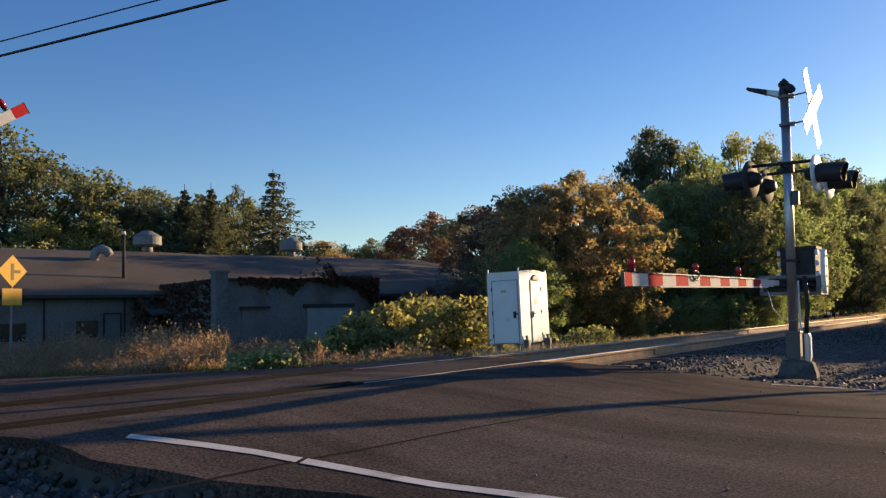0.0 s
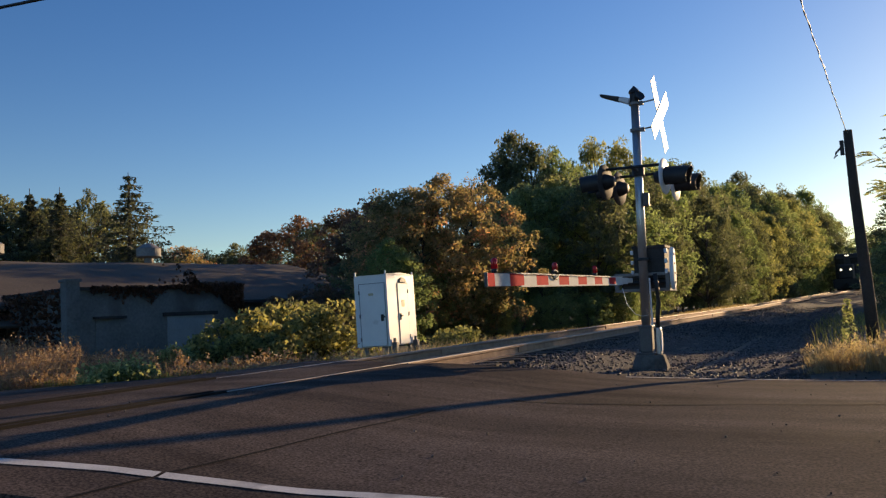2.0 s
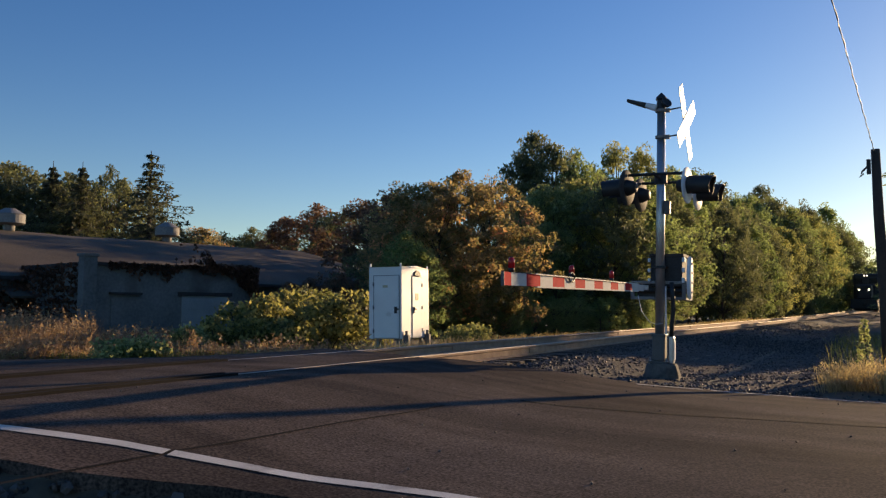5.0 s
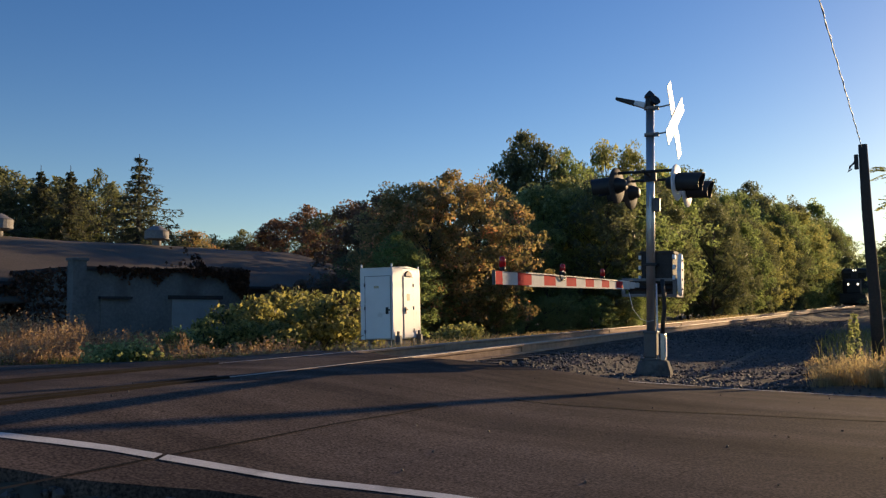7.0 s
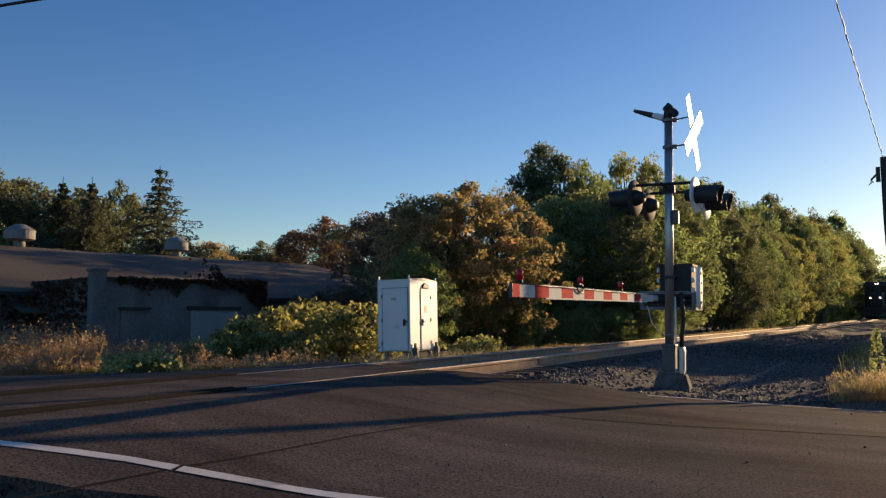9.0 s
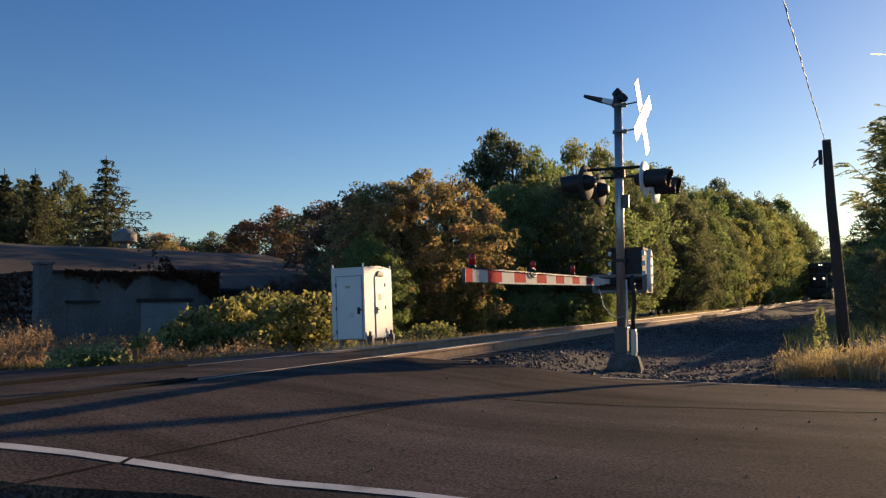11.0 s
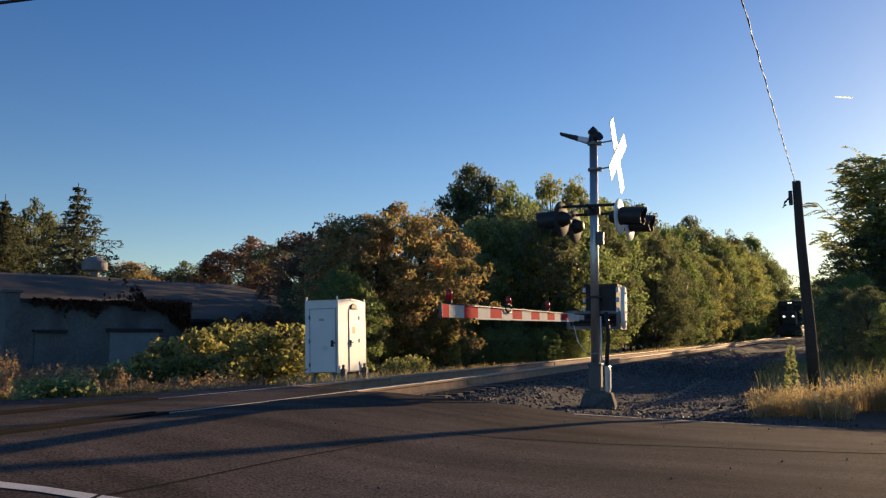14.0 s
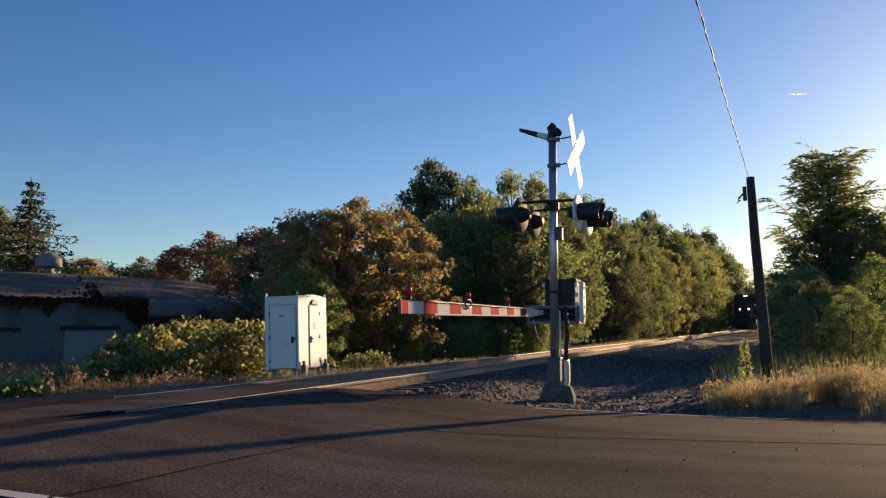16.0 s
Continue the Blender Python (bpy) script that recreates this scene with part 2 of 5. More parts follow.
def box(bm, x0, x1, y0, y1, z0, z1, bevel=0.0, m=None):
    r = bmesh.ops.create_cube(bm, size=1.0)
    v = r["verts"]
    for p in v:
        p.co = Vector(((x0 + x1) / 2 + p.co.x * (x1 - x0), (y0 + y1) / 2 + p.co.y * (y1 - y0), (z0 + z1) / 2 + p.co.z * (z1 - z0)))
    if bevel:
        es = list({e for p in v for e in p.link_edges})
        r = bmesh.ops.bevel(bm, geom=es, offset=bevel, segments=2, affect="EDGES", profile=0.5)
        v = list({p for f in r["faces"] for p in f.verts} | {p for p in v if p.is_valid})
    if m is not None:
        bmesh.ops.transform(bm, matrix=m, verts=v)
    return bm


def rod(bm, a, b, r0, r1=None, n=12, cap=True):
    a, b = Vector(a), Vector(b)
    d = b - a
    q = d.to_track_quat("Z", "Y").to_matrix().to_4x4()
    bmesh.ops.create_cone(bm, cap_ends=cap, segments=n, radius1=r0, radius2=r0 if r1 is None else r1, depth=d.length, matrix=Matrix.Translation((a + b) / 2) @ q)
    return bm


def tube(bm, points, r, n=8):
    """A bent pipe through the points."""
    rings = []
    pts = [Vector(p) for p in points]
    for i, p in enumerate(pts):
        d = (pts[min(i + 1, len(pts) - 1)] - pts[max(i - 1, 0)]).normalized()
        q = d.to_track_quat("Z", "Y")
        rr = r(i / (len(pts) - 1)) if callable(r) else r
        rings.append([bm.verts.new(p + q @ Vector((rr * math.cos(k * math.tau / n), rr * math.sin(k * math.tau / n), 0))) for k in range(n)])
    for a, b in zip(rings, rings[1:]):
        for k in range(n):
            bm.faces.new((a[k], a[(k + 1) % n], b[(k + 1) % n], b[k]))
    bm.faces.new(rings[0][::-1])
    bm.faces.new(rings[-1])
    return bm


def lathe(bm, profile, n=24, m=None):
    """A turned form from (radius, height) pairs round z."""
    rings = [[bm.verts.new((max(r, 1e-4) * math.cos(k * math.tau / n), max(r, 1e-4) * math.sin(k * math.tau / n), z)) for k in range(n)] for r, z in profile]
    for a, b in zip(rings, rings[1:]):
        for k in range(n):
            bm.faces.new((a[k], a[(k + 1) % n], b[(k + 1) % n], b[k]))
    bm.faces.new(rings[0][::-1])
    bm.faces.new(rings[-1])
    if m is not None:
        bmesh.ops.transform(bm, matrix=m, verts=[v for r in rings for v in r])
    return bm


def quads(name, verts, faces, mat, parent=None, smooth=False):
    me = bpy.data.meshes.new(name)
    me.from_pydata([tuple(v) for v in verts], [], [tuple(f) for f in faces])
    me.materials.append(mat)
    if smooth:
        me.polygons.foreach_set("use_smooth", [True] * len(me.polygons))
    ob = new(name, me)
    if parent is not None:
        ob.parent = parent
    return ob


# ---- the lie of the land ----
def profile(x):
    xs = (-400, -120, -60, -30, -20, -12, -9, -7.4, -4.5, -3.5, -2.5, -1.5, 0, 2, 6, 60, 400)
    zs = (-0.9, -0.8, -0.6, -0.33, -0.01, 0.29, 0.42, 0.496, 0.496, 0.37, 0.25, 0.19, 0.15, 0.13, 0.10, -0.2, -0.4)
    return float(np.interp(x, xs, zs))


def road_z(x, y):
    c = (y - 7.2) / 3.7
    flat = min(1.0, max(0.0, (abs(x + 5.9) - 1.5) / 1.6))   # level over the rails
    return profile(x) - flat * (0.09 if c > 0 else 0.05) * min(c * c, 1.8)


def bed_x(y):
    """The track's centre line: straight over the road, then bending away to the right."""
    return -5.90 + (max(0.0, y - 25.0) ** 2) / 1224.0


def track_rise(y):
    """The track climbs gently into the distance."""
    return max(0.0, min(y, 190.0) - 30.0) ** 2 / 8500.0


def road_far(x):
    """The far edge of the asphalt: it draws in beside the rails, where the ballast begins."""
    e = float(np.interp(x, (-60, -10, -8.4, -7.2, -6.0, -4.9, -4.3, -3.9, -3.3, -2.7, -1.7, -0.4, 60), (11.35, 11.3, 11.2, 10.7, 10.2, 9.45, 9.45, 9.85, 10.38, 10.85, 11.2, 11.35, 11.35)))
    return e + 0.05 * noise.noise(Vector((x * 2.3, 5, 0))) + 0.025 * noise.noise(Vector((x * 8, 6, 0)))


def near_edge(x):
    """The broken near edge of the asphalt, above a low drop."""
    e = float(np.interp(x, (-60, -9, -4.8, -3.9, -3.3, -2.9, -2.5, -1.8, 10, 60), (2.4, 2.4, 2.5, 2.6, 2.9, 3.16, 3.32, 3.45, 3.5, 3.5)))
    return e + 0.05 * noise.noise(Vector((x * 3.1, 0, 0))) + 0.03 * noise.noise(Vector((x * 9, 1, 0)))


RAILHEAD = 0.50


def land_z(x, y):
    """The ground beside the road and the track."""
    edge = near_edge(x)
    if edge <= y < road_far(x) - 0.25:
        return road_z(x, y) - 0.06
    u = x - bed_x(y)
    base = profile(x) - 0.17
    if y < edge:
        base = road_z(x, edge) - 0.06 - 0.42 * min(1.0, (edge - y) / 0.30) + 0.03 * noise.noise(Vector((x * 2, y * 2, 0)))
    else:
        k = min(1.0, max(0.0, (y - road_far(x)) / 3.0))
        base = base * (1 - k) + k * (0.02 if x > -2 else min(0.05, profile(x) - 0.1))
        if u > 4.0:
            base += 0.40 * min(1.0, (u - 4.0) / 6.0) * k
        base += track_rise(y) * min(1.0, max(0.0, 1.6 - abs(u) / 12.0))
    bed = 0.24 + track_rise(y) - max(0.0, abs(u) - 2.2) * 0.35
    return max(base, min(bed, 0.24 + track_rise(y))) if abs(u) < 4 and not near_edge(x) <= y < road_far(x) + 0.1 else base


def land_noise(x, y):
    far = min(1.0, max(0.0, (math.hypot(x, y) - 14) / 30))
    return (noise.noise(Vector((x * 0.35, y * 0.35, 3))) * 0.05 + noise.noise(Vector((x * 0.05, y * 0.05, 7))) * 0.25) * far


def sheet(name, xs, ys, zf, mat, smooth=True):
    verts = [(x, y, zf(x, y)) for y in ys for x in xs]
    w = len(xs)
    faces = [(j * w + i, j * w + i + 1, (j + 1) * w + i + 1, (j + 1) * w + i) for j in range(len(ys) - 1) for i in range(w - 1)]
    return quads(name, verts, faces, mat, smooth=smooth)


def steps(*spans):
    out = []
    for a, b, n in spans:
        out += [a + (b - a) * i / n for i in range(n)]
    return out + [spans[-1][1]]


# ---- ground, road, track bed ----
GX = steps((-2500, -300, 6), (-300, -60, 16), (-60, -16, 44), (-16, 6, 88), (6, 30, 24), (30, 300, 18), (300, 2500, 6))
GY = steps((-600, -60, 6), (-60, -4, 14), (-4, 1.6, 14), (1.6, 4.0, 40), (4.0, 8.8, 14), (8.8, 12.0, 26), (12.0, 30, 60), (30, 130, 66), (130, 400, 18), (400, 3000, 8))
tagged(sheet("ground", GX, GY, lambda x, y: land_z(x, y) + land_noise(x, y), SOIL), "dry brown soil with dead grass beside the road", "ground", kind="structure")
RX = steps((-90, -16, 37), (-16, 6, 110), (6, 90, 30))
def road_sheet(ob_name, xs, n):
    verts = []
    for j in range(n + 1):
        for x in xs:
            e = near_edge(x)
            y = e + (road_far(x) - e) * j / n
            verts.append((x, y, road_z(x, y) + 0.006 * noise.noise(Vector((x * 1.3, y * 1.3, 0)))))
    w = len(xs)
    for x in xs:
        verts.append((x, near_edge(x) + 0.02, road_z(x, near_edge(x)) - 0.12))
    faces = [(j * w + i, j * w + i + 1, (j + 1) * w + i + 1, (j + 1) * w + i) for j in range(n) for i in range(w - 1)]
    o = (n + 1) * w
    faces += [(o + i, o + i + 1, i + 1, i) for i in range(w - 1)]
    for x in xs:
        verts.append((x, road_far(x) + 0.10, road_z(x, road_far(x)) - 0.16))
    faces += [(n * w + i, n * w + i + 1, o + w + i + 1, o + w + i) for i in range(w - 1)]
    return quads(ob_name, verts, faces, ASPHALT)


tagged(road_sheet("road", RX, 40), "worn dark asphalt road over the railway crossing", "road", kind="structure")


def strip(name, pts, w, mat, lift=0.005):
    """A painted, cracked or shadow-dark band on the road along a line of points."""
    verts, faces, rows = [], [], []
    P = [Vector((p[0], p[1], 0)) for p in pts]
    for a, b in zip(P, P[1:]):
        n = max(2, int((b - a).length / 0.15))
        for i in range(n + (1 if b is P[-1] else 0)):
            rows.append((a.lerp(b, i / n), (b - a).normalized()))
    for p, d in rows:
        ww = w * (1 + 0.18 * noise.noise(p * 2.5)) / 2
        for s in (-1, 1):
            x, y = p.x - s * d.y * ww, p.y + s * d.x * ww
            verts.append((x, y, road_z(x, y) + 0.006 * noise.noise(Vector((x * 1.3, y * 1.3, 0))) + lift))
    for i in range(len(rows) - 1):
        faces.append((2 * i, 2 * i + 1, 2 * i + 3, 2 * i + 2))
    return quads(name, verts, faces, mat)


LN = "worn white painted edge line on asphalt"
tagged(strip("edge_line", [(-4.27, 2.96), (-4.12, 3.07), (-3.89, 3.20), (-3.61, 3.33), (-3.352, 3.413)], 0.10, LINE), LN, "road marking", kind="structure")
tagged(strip("edge_line", [(-3.328, 3.422), (-2.91, 3.56), (-2.39, 3.70), (-1.86, 3.80), (-1.0, 3.86), (40, 3.9)], 0.10, LINE), LN, "road marking", kind="structure")
tagged(strip("edge_line", [(-2.50, 10.60), (-2.1, 10.80), (-1.75, 10.93)], 0.085, LINE), LN, "road marking", kind="structure")
tagged(strip("edge_line", [(-1.66, 10.97), (-0.31, 10.97), (0.55, 10.85)], 0.085, LINE), LN, "road marking", kind="structure")
tagged(strip("asphalt_crack", [(-3.45, 2.4), (-3.34, 3.44), (-3.29, 3.88), (-3.25, 4.38), (-3.20, 4.88), (-3.10, 5.6), (-3.05, 6.2)], 0.022, DARKBAND, 0.004), "narrow dark crack across the asphalt", "crack", kind="structure")
# an overhead wire's shadow, laid on the road as a dark strip
tagged(strip("wire_shadow_strip", [(-2.75, 7.15), (-0.9, 7.70), (0.2, 7.90), (3.0, 8.2), (9, 8.6)], 0.05, DARKBAND, 0.004), "dark strip painted as an overhead wire's shadow across the asphalt", "crack", kind="structure")

# the two rails, with head, web and foot
RAIL_SECTION = ((-0.070, 0.0), (0.070, 0.0), (0.070, 0.012), (0.012, 0.030), (0.009, 0.115), (0.036, 0.130), (0.036, 0.158), (0.028, 0.170), (-0.028, 0.170), (-0.036, 0.158), (-0.036, 0.130), (-0.009, 0.115), (-0.012, 0.030), (-0.070, 0.012))


def rail(offset):
    ys = steps((-30, 25, 11), (25, 190, 60))
    root = thing("rail", pose(0, 0, 0), "rusty steel rail with a polished running surface", "rail", "rails of the track")
    n = len(RAIL_SECTION)
    for name, ks, mat in (("rail_body", [k for k in range(n) if k not in (6, 7, 8)], RUST), ("running_surface", [6, 7, 8], RAIL_TOP)):
        verts, faces = [], []
        for y in ys:
            for u, h in RAIL_SECTION:
                verts.append((bed_x(y) + offset + u, y, RAILHEAD + track_rise(y) - 0.17 + h))
        for j in range(len(ys) - 1):
            for k in ks:
                faces.append((j * n + k, j * n + (k + 1) % n, (j + 1) * n + (k + 1) % n, (j + 1) * n + k))
        quads(name, verts, faces, mat, root)
    for y in (14.2, 26.1, 38.0, 50.0):
        for s in (-1, 1):
            b = bmesh.new()
            box(b, -0.012, 0.012, -0.42, 0.42, 0.035, 0.125, 0.004, pose(bed_x(y) + offset + s * 0.022, y, RAILHEAD + track_rise(y) - 0.17))
            part("joint_bar", b, RUST, root)
    return root


for off in (-0.7525, 0.7525):
    rail(off)

# asphalt flangeway edges where the rails cross the road
for off in (-0.7525, 0.7525):
    for s in (-1, 1):
        b = bmesh.new()
        u = bed_x(5) + off + s * 0.075
        box(b, u - 0.025, u + 0.025, 6.0 if off > 0 else 7.6, 9.4, 0.30, 0.4985, 0.003)
        box(b, u - 0.025, u + 0.025, 2.3, 6.0 if off > 0 else 7.6, 0.30, 0.520, 0.006)
        tagged(part("flangeway_edge", b, DARKBAND), "dark worn rubber strip beside the rail in the road", "crossing strip", kind="structure")


def bed_z(x, y):
    u = x - bed_x(y)
    top = 0.285 + track_rise(y) + 0.02 * noise.noise(Vector((x * 3, y * 3, 1)))
    return top - max(0.0, abs(u) - 1.75) * 0.27 + 0.03 * noise.noise(Vector((x * 1.5, y * 1.5, 5)))


def bed(name, y0, y1, n):
    ys = steps((y0, y1, n))
    us = steps((-3.4, 6.6, 52))
    verts = [(bed_x(y) + u, y, max(bed_z(bed_x(y) + u, y), (land_z(bed_x(y) + u, y) + land_noise(bed_x(y) + u, y) + 0.015 + 0.03 * noise.noise(Vector((u * 2, y * 2, 9)))) if y > road_far(bed_x(y) + u) + 0.5 and u < 5.6 else -1)) for y in ys for u in us]
    w = len(us)
    faces = [(j * w + i, j * w + i + 1, (j + 1) * w + i + 1, (j + 1) * w + i) for j in range(len(ys) - 1) for i in range(w - 1)]
    return tagged(quads(name, verts, faces, BALLAST, smooth=True), "grey crushed stone bed of the railway track", "track bed", kind="structure")


bed("track_bed", 9.2, 40, 130)
bed("track_bed", 40, 190, 120)
bed("track_bed", -25, 2.15, 60)

# sleepers under the rails, beyond and before the road
bm = bmesh.new()
box(bm, -1.30, 1.30, -0.115, 0.115, -0.16, 0.0, 0.01)
tie_mesh = mesh_of("sleeper", bm, TIE)
y = 10.45
while y < 120:
    t = new("sleeper", tie_mesh)
    t.matrix_basis = pose(bed_x(y), y + random.uniform(-0.03, 0.03), RAILHEAD + track_rise(y) - 0.17 + random.uniform(-0.008, 0.0), 0, 0, random.uniform(-1.5, 1.5) - math.degrees(math.atan(max(0, y - 25) / 612)))
    tagged(t, "dark weathered wooden sleeper half sunk in ballast", "sleeper", "sleepers of the track")
    y += 0.53 if y < 60 else 1.06


def rock_shape(seed):
    rng = random.Random(seed)
    bmr = bmesh.new()
    bmesh.ops.create_icosphere(bmr, subdivisions=1, radius=1.0)
    for v in bmr.verts:
        v.co = Vector((v.co.x * rng.uniform(0.7, 1.1), v.co.y * rng.uniform(0.7, 1.1), v.co.z * rng.uniform(0.5, 0.9)))
    vs = [v.co.copy() for v in bmr.verts]
    fs = [tuple(v.index for v in f.verts) for f in bmr.faces]
    bmr.free()
    return vs, fs


ROCKS = [rock_shape(i) for i in range(5)]


def scatter_rocks(name, spots, label):
    """Loose stones of the track bed as one heap."""
    verts, faces = [], []
    for x, y, z, r in spots:
        vs, fs = ROCKS[random.randrange(5)]
        q = Euler((random.uniform(0, 6), random.uniform(0, 6), random.uniform(0, 6))).to_matrix()
        o = len(verts)
        verts += [tuple(q @ (v * r) + Vector((x, y, z))) for v in vs]
        faces += [tuple(i + o for i in f) for f in fs]
    return tagged(quads(name, verts, faces, STONE), label, "ballast", kind="stuff")


spots = []
while len(spots) < 16000:
    y = 9.3 + 24 * random.random() ** 1.7
    u = random.uniform(-2.6, 4.2) if random.random() < 0.8 else random.uniform(4.0, 5.6)
    x = bed_x(y) + u
    if y < road_far(x) + 0.02:
        continue
    spots.append((x, y, max(bed_z(x, y), land_z(x, y)) + 0.012, random.uniform(0.014, 0.038)))
for _ in range(4200):
    y = random.uniform(24, 62)
    u = random.uniform(-2.2, 5.4)
    spots.append((bed_x(y) + u, y, max(bed_z(bed_x(y) + u, y), land_z(bed_x(y) + u, y) + land_noise(bed_x(y) + u, y)) + 0.01, random.uniform(0.03, 0.065)))
for _ in range(260):
    x = random.uniform(-3.2, 1.0)
    y = road_far(x) - 0.05 + abs(random.gauss(0, 0.35))
    spots.append((x, y, max(land_z(x, y), road_z(x, y) if y < road_far(x) else -9) + 0.01, random.uniform(0.01, 0.03)))
scatter_rocks("ballast_stones", spots, "grey angular crushed stones along the track")
spots = []
for _ in range(5200):
    x, y = random.uniform(-7.5, -2.4), random.uniform(0.6, 3.3)
    if y > near_edge(x) - 0.02:
        continue
    spots.append((x, y, max(bed_z(x, y), land_z(x, y)) + 0.015, random.uniform(0.018, 0.045)))
scatter_rocks("ballast_stones", spots, "grey angular crushed stones beside the asphalt")
spots = []
for _ in range(260):
    x, y = random.uniform(-9, 5), 3.6 + 7.2 * random.random() ** (1.6 if random.random() < 0.6 else 0.6)
    spots.append((x, y, road_z(x, y) + 0.006, random.choice((0.004, 0.005, 0.007, 0.011))))
scatter_rocks("loose_gravel", spots, "loose gravel grains scattered on the asphalt")

# ---- railway crossing signal with its lowered arm ----
MX, MY, MZ = -2.73, 13.05, 0.055


def flasher(parent, x, y, z, turn):
    """One flashing lamp: backplate, housing, hood and lens; it faces +x before the turn."""
    m = pose(x, y, z, 0, 0, turn)
    q = m @ pose(0, 0, 0, 0, 90, 0)
    b = bmesh.new()
    lathe(b, ((0.10, -0.012), (0.255, -0.012), (0.262, 0.0), (0.255, 0.008), (0.10, 0.008)), 32, q)
    head = part("backplate", b, SIGNWHITE if abs(turn) < 90 else DARKBOX, parent, "round target plate behind the lamp", True)
    b = bmesh.new()
    lathe(b, ((0.03, -0.15), (0.075, -0.14), (0.105, -0.06), (0.125, 0.0), (0.12, 0.05)), 24, q)
    part("housing", b, BLACK, head, smooth=True)
    b = bmesh.new()
    lathe(b, ((0.0, 0.055), (0.06, 0.065), (0.11, 0.05)), 24, q)
    part("lens", b, REDLENS, head, "dark red lens", True)
    b = bmesh.new()
    n, L = 24, 0.36
    ring = []
    for k in range(n + 1):
        a = math.radians(-52 + 284 * k / n)
        l = L * (0.84 + 0.16 * max(0.0, math.sin(a)))
        cy, cz = 0.14 * math.cos(a), 0.14 * math.sin(a)
        ring.append([b.verts.new(m @ Vector(p)) for p in ((0.03, cy, cz), (0.03 + l, cy * 0.98, cz * 0.98 - 0.02), (0.03 + l, cy * 0.94, cz * 0.94 - 0.02), (0.03, cy * 0.95, cz * 0.95))])
    for a, c in zip(ring, ring[1:]):
        for k in range(4):
            b.faces.new((a[k], a[(k + 1) % 4], c[(k + 1) % 4], c[k]))
    b.faces.new(ring[0])
    b.faces.new(ring[-1][::-1])
    part("hood", b, BLACK, head)


def warning_lamp(parent, x, y, z):
    b = bmesh.new()
    lathe(b, ((0.022, 0.0), (0.028, 0.01), (0.028, 0.035), (0.020, 0.04)), 14, pose(x, y, z))
    base = part("arm_lamp", b, BLACK, parent, "black lamp base on the arm", True)
    b = bmesh.new()
    lathe(b, ((0.022, 0.035), (0.031, 0.042), (0.031, 0.10), (0.025, 0.125), (0.010, 0.135)), 14, pose(x, y, z))
    part("lens", b, REDLENS, base, "red lamp lens", True)


STRIPE = 0.406


def gate_arm(parent, length_n, first_red=1):
    """A striped arm that reaches along -y from the origin of its parent."""
    def half(d):
        return 0.050 + 0.010 * d / (length_n * STRIPE)

    for k in range(length_n):
        a, c = k * STRIPE, (k + 1) * STRIPE
        if k == length_n - 1:
            c = a + STRIPE * 0.45
        thick = 0.014 if k > length_n - 4 else 0.011
        b = bmesh.new()
        box(b, -thick, thick, -c, -a, -1, 1)
        for v in b.verts:
            v.co.z *= half(-v.co.y)
        part("stripe", b, ARMRED if (k + first_red) % 2 == 0 else ARMWHITE, parent)
    for s in (-1, 1):
        b = bmesh.new()
        e = length_n * STRIPE - 0.56 * STRIPE
        box(b, -0.015, 0.015, -e + 0.9, 0.02, -0.008, 0.008)
        for v in b.verts:
            v.co.z += s * (half(-v.co.y) + 0.004)
        part("edge_trim", b, ARMWHITE, parent, "white edge trim")
    b = bmesh.new()
    box(b, -0.016, 0.016, -length_n * STRIPE + 0.22, -length_n * STRIPE + 0.2305, -0.066, 0.066, 0.003)
    part("end_cap", b, GREYBOX, parent)


sig = thing("crossing_signal", pose(MX, MY, MZ, 0, 1.2, 0) @ Matrix.Scale(1.055, 4), "aluminium railway crossing mast with flashers, crossbuck and lowered striped arm", "crossing signal")
b = bmesh.new()
lathe(b, ((0.30, -0.25), (0.27, 0.08), (0.225, 0.215), (0.205, 0.238), (0.0, 0.24)), 8, pose(0.04, 0, 0, 0, 0, 22.5))
part("foundation", b, OLDCONCRETE, sig, "stained concrete foundation block")
b = bmesh.new()
box(b, -0.14, 0.14, -0.14, 0.14, 0.24, 0.27, 0.006)
box(b, -0.092, 0.092, -0.092, 0.092, 0.265, 0.66, 0.02)
box(b, -0.102, 0.102, -0.102, 0.102, 0.625, 0.665, 0.01)
part("base_casting", b, GREYBOX, sig, "square aluminium base casting")
for sx in (-1, 1):
    for sy in (-1, 1):
        b = bmesh.new()
        rod(b, (sx * 0.118, sy * 0.118, 0.22), (sx * 0.118, sy * 0.118, 0.32), 0.014, n=6)
        part("anchor_bolt", b, GALV, sig)
b = bmesh.new()
rod(b, (0, 0, 0.6), (0, 0, 4.06), 0.066, 0.060, 28)
part("mast", b, ALU, sig, smooth=True)
b = bmesh.new()
box(b, 0.15, 0.215, -0.09, 0.05, 0.24, 0.63, 0.014)
jb = part("junction_box", b, ALU, sig, "pale metal junction box at the base")
b = bmesh.new()
box(b, 0.213, 0.226, -0.065, 0.025, 0.29, 0.58, 0.005)
part("cover", b, SIGNWHITE, jb)
b = bmesh.new()
tube(b, [(0.175, -0.03, 0.62), (0.18, -0.04, 0.8), (0.205, -0.06, 1.0), (0.20, -0.07, 1.2), (0.18, -0.08, 1.42)], 0.032, 12)
part("hose", b, RUBBER, sig, "black flexible cable hose", True)
b = bmesh.new()
rod(b, (0.095, -0.02, 0.66), (0.085, -0.02, 1.36), 0.013, n=8)
part("conduit", b, SIGNWHITE, sig)
b = bmesh.new()
